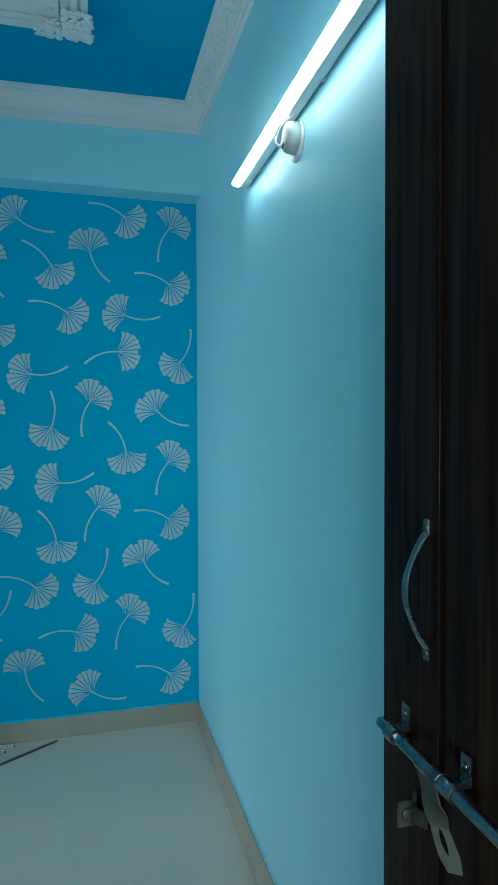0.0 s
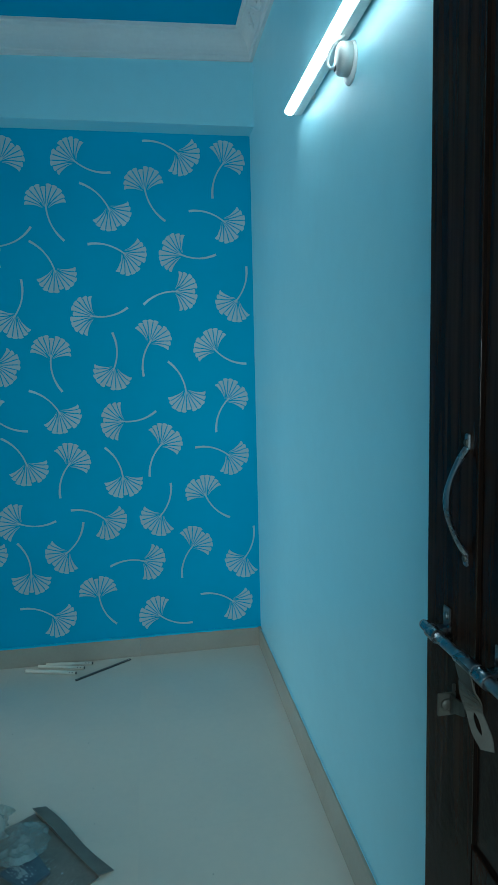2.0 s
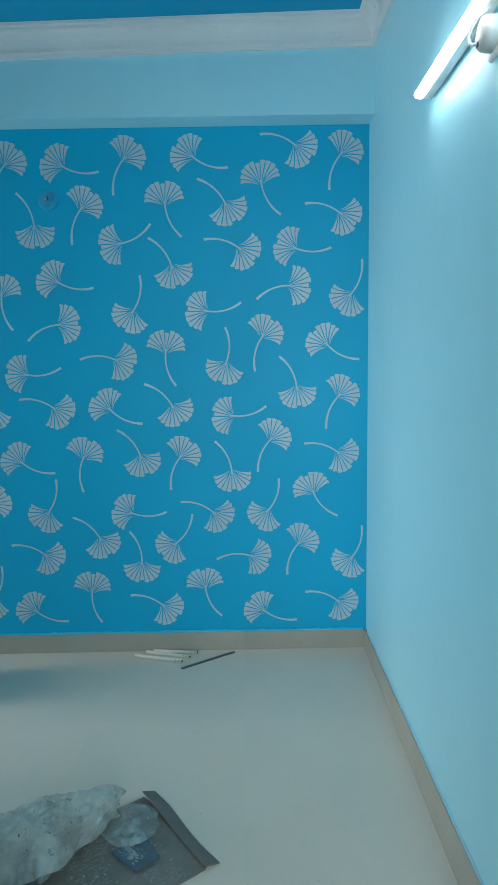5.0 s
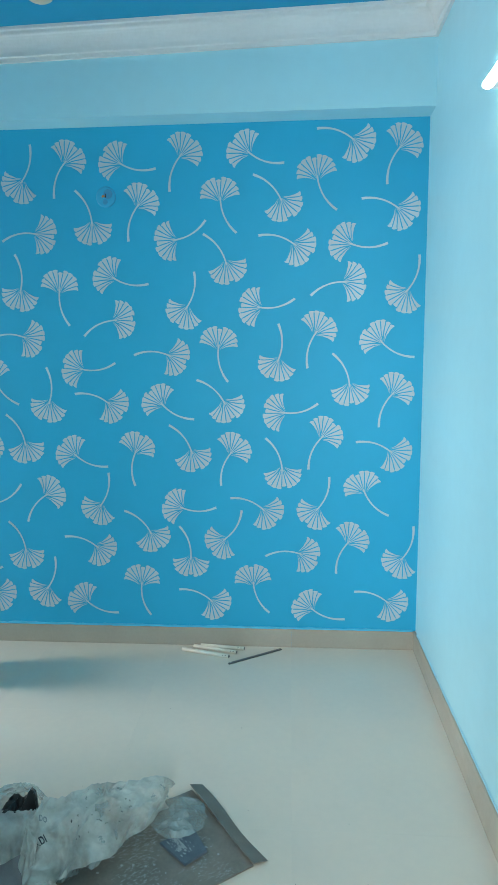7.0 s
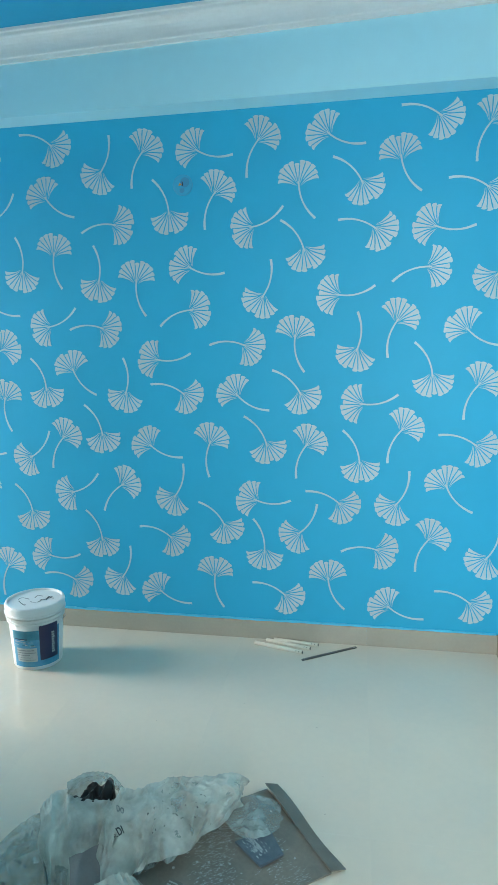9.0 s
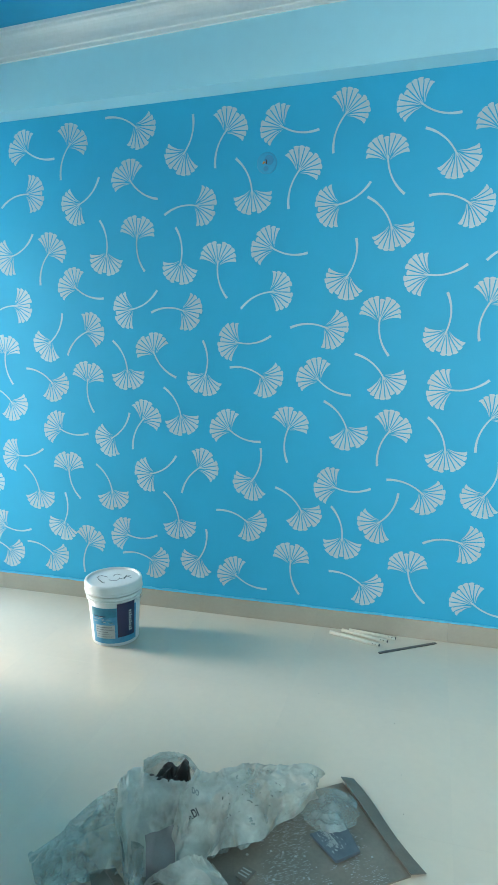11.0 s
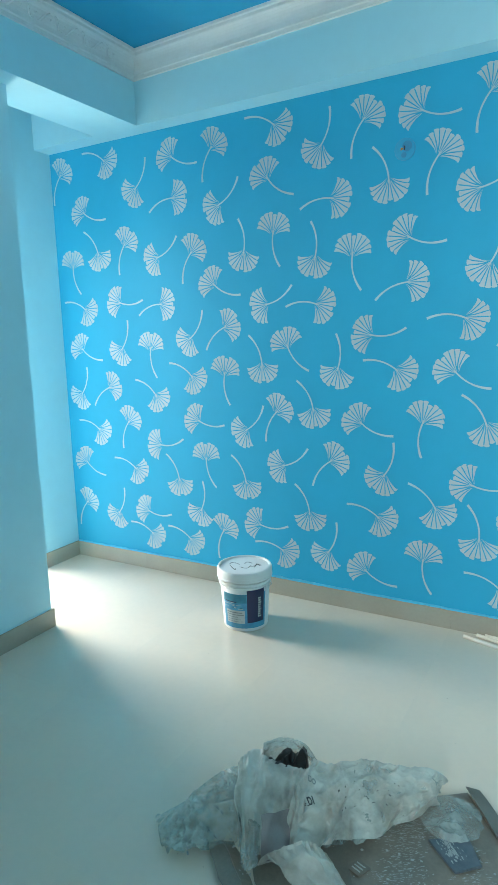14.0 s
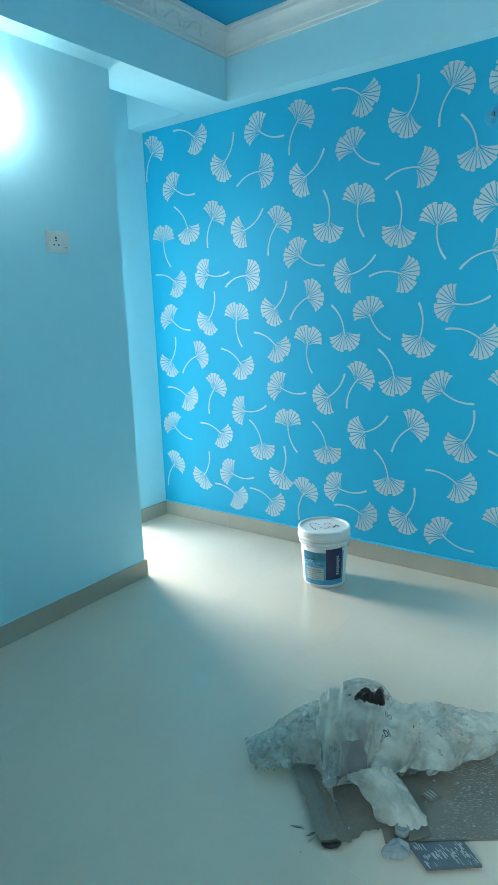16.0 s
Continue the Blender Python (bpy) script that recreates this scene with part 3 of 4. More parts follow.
part("tab", box(DX - 0.0055, DX - 0.0005, 0.7575, 0.7605, 1.0725, 1.083, 0.0008), RUSTY, bolt)
strap, secs = bmesh.new(), []
for y, x, z, h in ((0.7574, DX - 0.008, 1.057, 0.014), (0.752, DX - 0.008, 1.058, 0.012), (0.746, DX - 0.007, 1.059, 0.0105), (0.739, DX - 0.005, 1.060, 0.010), (0.732, DX - 0.0015, 1.060, 0.009)):
    secs.append([strap.verts.new(q) for q in ((x - 0.0012, y, z - h), (x - 0.0012, y, z + h), (x + 0.0012, y + 0.0008, z + h), (x + 0.0012, y + 0.0008, z - h))])
for p, q in zip(secs, secs[1:]):
    for k in range(4):
        strap.faces.new((p[k], p[(k + 1) % 4], q[(k + 1) % 4], q[k]))
strap.faces.new(secs[0])
strap.faces.new(secs[-1][::-1])
part("staple", strap, RUSTY, bolt, "flat steel staple strap")
part("rivet", lathe([(0.0001, -0.0022), (0.0068, -0.0018), (0.0085, 0.0)], 18, None, "y", (DX - 0.0135, 0.7575, 1.056)), RUSTY, bolt, "", True)

# ---- tube light on the east wall ----
lamp = thing("tube_light", "lit white tube light batten on the pale blue wall", "tube light")
TY0, TY1, TZ = 0.99, 2.205, 2.362
part("housing", box(EAST - 0.040, EAST - 0.005, TY0 + 0.003, TY1 - 0.003, TZ - 0.011, TZ + 0.012, 0.004), GREYW, lamp, "white enamelled rail")
dif = bmesh.new()
secs = []
for y, k_ in ((TY0, 0.75), (TY0 + 0.006, 1.0), (TY1 - 0.006, 1.0), (TY1, 0.75)):
    secs.append([dif.verts.new((EAST - 0.0405 - 0.025 * k_ * max(0.0, math.cos(a)) ** 0.6, y, TZ + 0.001 + 0.0125 * k_ * math.sin(a))) for a in (math.pi * (j / 10 - 0.5) for j in range(11))])
for a, b in zip(secs, secs[1:]):
    for k in range(10):
        dif.faces.new((a[k], a[k + 1], b[k + 1], b[k]))
    dif.faces.new((a[10], a[0], b[0], b[10]))
dif.faces.new(secs[0])
dif.faces.new(secs[-1][::-1])
part("diffuser", dif, TUBE, lamp, "glowing white diffuser", True)
for y in (1.15, 1.50, 2.06):
    part("clip", box(EAST - 0.012, EAST, y - 0.006, y + 0.006, TZ - 0.0128, TZ - 0.0112, 0.0004), GREYW, lamp)
    part("bracket", box(EAST - 0.0048, EAST, y - 0.012, y + 0.012, TZ - 0.0108, TZ + 0.012), GREYW, lamp)

rose = thing("wall_rose", "round white plastic wiring rose under the tube light", "junction box")
part("base_plate", lathe([(0.052, 0.0), (0.052, -0.003), (0.048, -0.0082)], 40, None, "x", (EAST, 1.700, 2.292)), WHITE, rose, "", True)
part("cap", lathe([(0.041, -0.008), (0.040, -0.030), (0.036, -0.038), (0.020, -0.040)], 40, None, "x", (EAST, 1.694, 2.298)), ROSE, rose, "", True)
for k in range(3):
    part("vent_slot", box(EAST - 0.0415, EAST - 0.0385, 1.704 + 0.006 * k, 1.706 + 0.006 * k, 2.276, 2.288), INK, rose)
pts = [(EAST - 0.038, 1.715, 2.286), (EAST - 0.047, 1.726, 2.288), (EAST - 0.052, 1.736, 2.298), (EAST - 0.053, 1.738, 2.312), (EAST - 0.050, 1.730, 2.328), (EAST - 0.044, 1.714, 2.340), (EAST - 0.036, 1.695, 2.347), (EAST - 0.022, 1.68, 2.352)]
part("cable", tube(pts, 0.0042, 8), WHITE, rose, "short white flex", True)

# ---- bulb on the west wall ----
bulb = thing("wall_bulb", "lit round white bulb in a wall holder", "wall lamp")
BY, BZ = 1.672, 2.356
part("holder_base", lathe([(0.042, 0.0), (0.042, 0.008), (0.036, 0.014)], 32, None, "x", (WEST, BY, BZ)), WHITE, bulb, "", True)
part("holder", lathe([(0.021, 0.014), (0.021, 0.040), (0.024, 0.044)], 24, None, "x", (WEST, BY, BZ)), WHITE, bulb, "", True)
part("globe", lathe([(0.020, 0.045), (0.038, 0.054), (0.048, 0.074), (0.049, 0.090), (0.041, 0.112), (0.024, 0.126), (0.004, 0.131)], 28, None, "x", (WEST, BY, BZ)), BULB, bulb, "glowing globe", True)

# ---- power socket ----
sock = thing("power_socket", "white switched three pin socket on the pale blue wall", "socket")
part("plate", box(WEST, WEST + 0.010, 1.903, 2.030, 1.778, 1.874, 0.003), WHITE, sock)
part("module", box(WEST + 0.0102, WEST + 0.0135, 1.915, 1.985, 1.790, 1.862, 0.002), WHITE, sock)
part("switch", box(WEST + 0.0102, WEST + 0.0145, 1.988, 2.018, 1.790, 1.862, 0.002), WHITE, sock)
for y, z, r in ((1.951, 1.843, 0.0055), (1.951, 1.831, 0.004), (1.938, 1.812, 0.0042), (1.964, 1.812, 0.0042)):
    part("pin_hole", lathe([(r, 0.0), (r, 0.0012)], 10, None, "x", (WEST + 0.0132, y, z)), BLACK, sock)
part("mark", box(WEST + 0.0146, WEST + 0.0150, 1.995, 2.012, 1.799, 1.802), INK, sock)

# ---- ceiling rose and wall box ----
crose = thing("ceiling_rose", "round cream ceiling rose on the deep blue ceiling", "ceiling rose")
cz = TOP + lean(-0.635)
part("disc", lathe([(0.055, cz + 0.004), (0.055, cz - 0.010), (0.045, cz - 0.018), (0.02, cz - 0.021)], 36, None, "z", (-0.635, 2.832, 0)), CREAM, crose, "", True)

wbox = thing("wall_outlet_cover", "round painted-over wall outlet with a stub of wire", "outlet cover")
part("cover", lathe([(0.050, 0.0), (0.049, -0.003), (0.044, -0.0045)], 40, None, "y", (-0.508, NORTH, 2.33)), WASH, wbox, "", True)
part("smear", lathe([(0.024, 0.0), (0.022, -0.0010)], 11, None, "y", (-0.497, NORTH - 0.0045, 2.342)), SMUDGE, wbox)
part("smear", lathe([(0.013, 0.0), (0.012, -0.0010)], 9, None, "y", (-0.512, NORTH - 0.0045, 2.305)), SMUDGE, wbox)
part("wire_stub", tube([(-0.525, NORTH - 0.003, 2.330), (-0.521, NORTH - 0.012, 2.333), (-0.513, NORTH - 0.014, 2.330)], 0.0042, 8), ORANGE, wbox, "orange wire stub")
part("wire_stub", tube([(-0.512, NORTH - 0.004, 2.345), (-0.506, NORTH - 0.010, 2.338), (-0.508, NORTH - 0.010, 2.325)], 0.0025, 6), INK, wbox)


# ---- paint pail ----
pail = thing("paint_pail", "white plastic paint pail with a sea-blue label, closed lid", "paint bucket", at=(-1.21, 2.872, 0))
H_, R0, R1 = 0.262, 0.116, 0.131


def pail_r(z):
    return R0 + (R1 - R0) * z / H_


part("body", lathe([(0.10, 0.001), (R0 - 0.003, 0.0), (R0, 0.006), (R1, H_)], 64), WHITE, pail, "tapered white tub", True)
part("collar", lathe([(0.130, 0.232), (0.1375, 0.234), (0.1375, 0.239), (0.131, 0.241), (0.131, 0.251), (0.1405, 0.253), (0.1405, 0.259), (0.128, 0.261)], 64), WHITE, pail, "ribbed rim", False)
lid = part("lid", lathe([(0.127, 0.268), (0.1440, 0.269), (0.1448, 0.276), (0.1425, 0.279), (0.1430, 0.310), (0.1395, 0.319), (0.131, 0.321), (0.1275, 0.312), (0.06, 0.3125), (0.001, 0.3125)], 64), WHITE, pail, "white snap-on lid with a scrawl")


def wrap(a0, a1, z0, z1, off, n=14):
    """A label patch round the tub; angles in degrees, 0 towards +x."""
    bm = bmesh.new()
    cols = []
    for k in range(n + 1):
        a = radians(a0 + (a1 - a0) * k / n)
        cols.append([bm.verts.new(((pail_r(z) + off) * math.cos(a), (pail_r(z) + off) * math.sin(a), z)) for z in (z0, z1)])
    for a, b in zip(cols, cols[1:]):
        bm.faces.new((a[0], b[0], b[1], a[1]))
    return bm


FACE = -68       # bearing of the label's middle
part("label_picture", wrap(FACE - 52, FACE + 62, 0.018, 0.205, 0.0008, 24), SEA, pail, "sea photograph label")
part("label_horizon", wrap(FACE - 52, FACE + 11, 0.158, 0.205, 0.0012, 16), TEAL, pail, "dark teal strip of the picture")
rng = random.Random(17)
for k in range(16):
    a_, z_ = FACE - 48 + rng.uniform(0, 44), rng.uniform(0.118, 0.156)
    part("label_foam", wrap(a_, a_ + rng.uniform(5, 15), z_, z_ + rng.uniform(0.0015, 0.004), 0.0016, 4), PANEL if k % 3 else TEAL, pail)
band = part("label_band", wrap(FACE + 12, FACE + 56, 0.048, 0.226, 0.0014), NAVY, pail, "navy label band")
txt = part("label_panel", wrap(FACE - 42, FACE + 6, 0.045, 0.116, 0.0014), PANEL, pail, "grey text panel")
for k, (w, h) in enumerate(((40, 0.006), (44, 0.005), (30, 0.004), (36, 0.003), (42, 0.003))):
    part("text_bar", wrap(FACE - 40, FACE - 40 + w, 0.102 - 0.012 * k, 0.102 - 0.012 * k + h * 0.7, 0.002), FAINT, txt)
for k in range(9):
    z_ = 0.074 + 0.0125 * k
    part("mark_bar", wrap(FACE + 39, FACE + (46 if k % 3 else 48), z_, z_ + 0.0085, 0.002, 4), PANEL, band, "pale upright mark")
part("label_swirl", wrap(FACE - 44, FACE - 14, 0.160, 0.164, 0.002), NAVY, pail)
for x0, y0, x1, y1, bend in ((-0.07, -0.03, -0.02, -0.06, 0.03), (-0.08, -0.02, -0.03, 0.0, -0.02), (-0.01, -0.03, 0.03, 0.01, 0.02), (0.03, 0.0, 0.05, 0.04, 0.01), (0.06, 0.0, 0.07, 0.05, -0.01), (0.045, 0.05, 0.085, 0.03, 0.01), (-0.01, 0.02, 0.02, 0.045, -0.015)):
    pts = []
    for k in range(7):
        u = k / 6
        pts.append((x0 + (x1 - x0) * u + bend * math.sin(math.pi * u), y0 + (y1 - y0) * u - bend * math.sin(math.pi * u), 0.3135))
    part("scrawl", tube(pts, 0.0022, 5, True, None, 0.2), INK, lid)
for a in (FACE + 64, FACE + 244):
    lug = part("handle_lug", lathe([(0.009, 0.0), (0.009, 0.006), (0.004, 0.009)], 12, None, "x", (0, 0, 0)), WHITE, pail)
    lug.matrix_basis = Matrix.Rotation(radians(a), 4, "Z") @ Matrix.Translation((0.134, 0, 0.225))
bail = []
for k in range(25):
    a = math.pi * k / 24
    ax = radians(FACE + 64)
    e1, e2 = Vector((math.cos(ax), math.sin(ax), 0)), Vector((-math.sin(ax), math.cos(ax), 0))
    p = 0.1395 * math.cos(a) * e1 + 0.1395 * math.sin(a) * e2
    bail.append((p.x, p.y, 0.225 - 0.02 * math.sin(a)))
part("bail", tube(bail, 0.0018, 6), STEEL, pail, "thin wire bail", True)

# ---- rods and strip by the wall ----
for a, b in (((-0.161, 3.197), (0.092, 3.122)), ((-0.105, 3.236), (0.128, 3.171)), ((-0.068, 3.246), (0.165, 3.216))):
    rod = thing("white_rod", "short white plastic rod with end holes on the floor", "rod", "rods by the wall")
    z = 0.0085
    A, B = Vector((*a, z)), Vector((*b, z))
    part("shaft", tube([A, B], 0.0085, 12), IVORY, rod, "", True)
    d = (B - A).normalized()
    part("end_plug", tube([B + 0.0005 * d, B + 0.004 * d], 0.006, 10), INK, rod)
    side = Vector((d.y, -d.x, 0))
    for q in (0.015, 0.03):
        c = B - q * d + side * 0.0070 + Vector((0, 0, 0.0035))
        part("hole", lathe([(0.0028, 0.0), (0.0028, 0.0022)], 8, None, "z", c), INK, rod)
sx = thing("metal_strip", "narrow grey metal strip lying on the floor", "metal strip")
d = (Vector((0.361, 3.231, 0)) - Vector((0.099, 3.055, 0))).normalized()
nrm = Vector((-d.y, d.x, 0)) * 0.007
a, b = Vector((0.099, 3.055, 0)), Vector((0.361, 3.231, 0))
part("bar", outline_prism([(a + nrm)[:2], (a - nrm)[:2], (b - nrm)[:2], (b + nrm)[:2]], 0.0005, 0.005), GREYM, sx)
for p in (a + 0.012 * d, b - 0.012 * d):
    part("end_hole", lathe([(0.0035, 0.005), (0.0035, 0.0056)], 10, None, "z", (p.x, p.y, 0)), DUST, sx)


# ---- heap of packaging ----
def ridge(p):
    return 1 - abs(noise.noise(p)) * 2


def crumple(name, centre, radii, height, mat, parent, seed, amp=0.03, hole=None, rings=46, segs=150, floor_z=0.012, label="", fine=1.0, smooth=True):
    """A crumpled sheet: an uneven outline from radii at even bearings, lifted to height(x, y), with sharp folds."""
    bm = bmesh.new()
    off = Vector((seed * 3.7, seed * 1.3, seed))
    n = len(radii)
    grid = []
    for i in range(rings + 1):
        ring = []
        for k in range(segs):
            a = math.tau * k / segs
            u = a / math.tau * n
            f = u - int(u)
            f = f * f * (3 - 2 * f)
            rr = radii[int(u) % n] * (1 - f) + radii[(int(u) + 1) % n] * f
            rr *= 1 + 0.10 * noise.noise(Vector((math.cos(a) * 4, math.sin(a) * 4, seed))) + 0.05 * noise.noise(Vector((math.cos(a) * 14, math.sin(a) * 14, seed)))
            q = i / rings
            x, y = centre[0] + rr * q * math.cos(a), centre[1] + rr * q * math.sin(a)
            p = Vector((x, y, 0)) + off
            h = height(x, y)
            edge = min(1, (1 - q) * 6)
            fold = amp * (ridge(p * 5) - 0.6) + 0.40 * amp * (ridge(p * 11 + Vector((5, 0, 0))) - 0.55) + fine * (0.20 * amp * (ridge(p * 24) - 0.5) + 0.07 * amp * (ridge(p * 55) - 0.5))
            w = 0.35 * amp
            x += w * noise.noise(p * 11 + Vector((9, 0, 0)))
            y += w * noise.noise(p * 11 + Vector((0, 9, 0)))
            z = floor_z + max(0.0, h * (0.25 + 0.75 * edge) + fold * (0.35 + 0.65 * edge)) + 0.003
            ring.append(bm.verts.new((x, y, z)))
        grid.append(ring)
    for i in range(rings):
        for k in range(segs):
            j = (k + 1) % segs
            vs_ = (grid[i][k], grid[i][j], grid[i + 1][j], grid[i + 1][k])
            if hole and hole(sum(v.co.x for v in vs_) / 4, sum(v.co.y for v in vs_) / 4):
                continue
            bm.faces.new(vs_)
    bmesh.ops.remove_doubles(bm, verts=grid[0], dist=0.0015)
    loose = [v for v in bm.verts if not v.link_faces]
    bmesh.ops.delete(bm, geom=loose, context="VERTS")
    return part(name, bm, mat, parent, label, smooth)


def bump_at(x, y, cx, cy, sx_, sy_, h, turn=0.0):
    c, s_ = math.cos(radians(turn)), math.sin(radians(turn))
    u, v = ((x - cx) * c + (y - cy) * s_) / sx_, (-(x - cx) * s_ + (y - cy) * c) / sy_
    return h * math.exp(-(u * u + v * v))


A, B, C = Vector((0.062, 2.112)), Vector((0.300, 1.790)), Vector((-0.192, 1.428))
board = thing("cardboard_sheet", "grey brown flattened cardboard with scuffed shiny film on the floor", "cardboard")
Dp = A + C - B
bm = outline_prism([tuple(A), tuple(Dp), tuple(C), tuple(B)], 0.0005, 0.006)
part("sheet", bm, BOARD, board)
e = (B - A).normalized()
nn = Vector((e.y, -e.x))
if nn.x < 0:
    nn = -nn
bm = bmesh.new()
pr = []
for k in range(9):
    u = k / 8
    p = A + (B - A) * (u * 1.03 - 0.015)
    z = 0.010 + 0.006 * math.sin(u * 5 + 1)
    wv = 0.045 + 0.004 * math.sin(7 * u)
    pr.append([bm.verts.new(c_) for c_ in ((p.x - 0.004 * nn.x, p.y - 0.004 * nn.y, z + 0.010), (p.x + wv * nn.x, p.y + wv * nn.y, z * 0.3), (p.x + wv * nn.x, p.y + wv * nn.y, z * 0.3 - 0.002), (p.x - 0.004 * nn.x, p.y - 0.004 * nn.y, z + 0.006))])
for a_, b_ in zip(pr, pr[1:]):
    for k in range(4):
        bm.faces.new((a_[k], a_[(k + 1) % 4], b_[(k + 1) % 4], b_[k]))
bm.faces.new(pr[0])
bm.faces.new(pr[-1][::-1])
part("folded_edge", bm, STRIP, board, "folded grey card edge")
# scuffs on the shiny film, short strokes along the sheet
bm = bmesh.new()
rng = random.Random(11)
along = (C - B).normalized()
for k in range(5200):
    p = A + (B - A) * rng.uniform(0.10, 0.99) + (C - B) * rng.uniform(0.10, 0.95)
    if noise.noise(Vector((p.x * 9, p.y * 9, 2))) + 0.5 * noise.noise(Vector((p.x * 40, p.y * 40, 5))) < rng.uniform(-0.25, 0.55):
        continue
    dd = along * rng.uniform(0.0006, 0.0055)
    ww = Vector((-along.y, along.x)) * rng.uniform(0.0002, 0.0008)
    tilt_ = Vector((-dd.y, dd.x)) * rng.uniform(-0.2, 0.2)
    vs_ = [bm.verts.new((*(p + q), 0.0066)) for q in (dd + tilt_ + ww, -dd - tilt_ + ww, -dd - tilt_ - ww, dd + tilt_ - ww)]
    bm.faces.new(vs_)
tagged(part("scuffing", bm, SCUFF, board, "pale scuffs"), kind="stuff")

plank = thing("card_offcut", "narrow grey card offcut under the plastic", "cardboard", "card offcuts")
fold_bm, secs = bmesh.new(), []
rng = random.Random(14)
for k in range(15):
    u = k / 14
    l_ = Vector((-0.575, 1.535, 0)).lerp(Vector((-0.341, 1.314, 0)), u)
    r_ = Vector((-0.505, 1.578, 0)).lerp(Vector((-0.266, 1.368, 0)), u)
    l_ += (r_ - l_) * rng.uniform(-0.03, 0.05)
    r_ += (l_ - r_) * rng.uniform(-0.03, 0.05)
    ridge_ = l_.lerp(r_, 0.58 + 0.02 * math.sin(5 * u))
    rise = 0.010 * math.sin(math.pi * min(1.0, u * 0.9)) + 0.006 * u
    up_ = [(l_, 0.012 + rise), (l_.lerp(ridge_, 0.5), 0.017 + rise), (ridge_, 0.019 + rise), (ridge_.lerp(r_, 0.12), 0.015 + rise), (r_, 0.012 + 0.4 * rise)]
    secs.append([[fold_bm.verts.new((p.x, p.y, z - d)) for p, z in up_] for d in (0.0, 0.0028)])
for a_, b_ in zip(secs, secs[1:]):
    for k in range(4):
        fold_bm.faces.new((a_[0][k], a_[0][k + 1], b_[0][k + 1], b_[0][k]))
        fold_bm.faces.new((a_[1][k], b_[1][k], b_[1][k + 1], a_[1][k + 1]))
    for k in (0, 4):
        fold_bm.faces.new((a_[0][k], b_[0][k], b_[1][k], a_[1][k]))
for q in (secs[0], secs[-1]):
    for k in range(4):
        fold_bm.faces.new((q[0][k], q[0][k + 1], q[1][k + 1], q[1][k]))
part("sheet", fold_bm, BOARD, plank, "creased card with ragged edges")
part("lip", tube([(-0.338, 1.322, 0.009), (-0.326, 1.322, 0.007), (-0.312, 1.330, 0.007), (-0.298, 1.342, 0.008), (-0.292, 1.352, 0.009)], [0.003, 0.0075, 0.0085, 0.0075, 0.003], 8, True, None, 0.8), BLACK, plank, "dark rolled torn end", True)
plank2 = thing("card_offcut", "torn grey card piece beside the plastic", "cardboard", "card offcuts")
edge_ = []
rng = random.Random(4)
for (x0, y0), (x1, y1) in zip(((-0.275, 1.372), (-0.262, 1.402), (-0.255, 1.433), (-0.228, 1.458), (-0.208, 1.490)), ((-0.262, 1.402), (-0.255, 1.433), (-0.228, 1.458), (-0.208, 1.490), (-0.185, 1.53))):
    for k in range(4):
        u = k / 4
        edge_.append((x0 + (x1 - x0) * u + rng.uniform(-0.003, 0.003), y0 + (y1 - y0) * u + rng.uniform(-0.003, 0.003)))
part("sheet", outline_prism([(-0.33, 1.70), (-0.47, 1.60), (-0.36, 1.45)] + edge_ + [(-0.24, 1.62)], 0.0068, 0.0095), BOARD, plank2)
plank3 = thing("card_offcut", "narrow brown card strip lying across the cardboard", "cardboard", "card offcuts")
bm = outline_prism([(-0.262, 1.675), (-0.196, 1.570), (-0.133, 1.464), (-0.094, 1.520), (-0.150, 1.612), (-0.215, 1.715)], 0.0100, 0.0135)
part("sheet", bm, STRIP, plank3)
capring = thing("bottle_top", "small round clear plastic cap by the cardboard edge", "bottle cap", at=(-0.163, 1.478, 0.0137))
part("cap_body", lathe([(0.019, 0.0), (0.021, 0.002), (0.0205, 0.016), (0.018, 0.019), (0.0145, 0.019), (0.0135, 0.014), (0.003, 0.0135)], 28), HAZE, capring, "hazy clear plastic", True)
for x, y, turn, ln in ((-0.428, 1.338, 20, 0.020), (-0.415, 1.346, -35, 0.012), (-0.381, 1.338, 60, 0.017), (-0.372, 1.322, 75, 0.013)):
    shard = thing("card_shard", "tiny torn shard of grey card on the floor", "card scrap", "torn shards")
    c_, s_ = math.cos(radians(turn)), math.sin(radians(turn))
    part("shard", outline_prism([(x + ln * p * c_ - q * s_, y + ln * p * s_ + q * c_) for p, q in ((-1, 0.0), (-0.2, -0.0035), (1, -0.001), (0.3, 0.004))], 0.0004, 0.0030), BOARD if ln > 0.015 else DUST, shard)

pouch = thing("plastic_pouch", "small grey blue plastic pouch on the cardboard", "pouch")
bm = outline_prism([(-0.003, 1.852), (0.098, 1.922), (0.156, 1.826), (0.094, 1.768)], 0.0072, 0.015)
bmesh.ops.bevel(bm, geom=bm.edges[:], offset=0.003, segments=2, affect="EDGES")
part("sleeve", bm, SLATE, pouch)
bm = bmesh.new()
rng = random.Random(5)
way_ = Vector((0.70, -0.71))
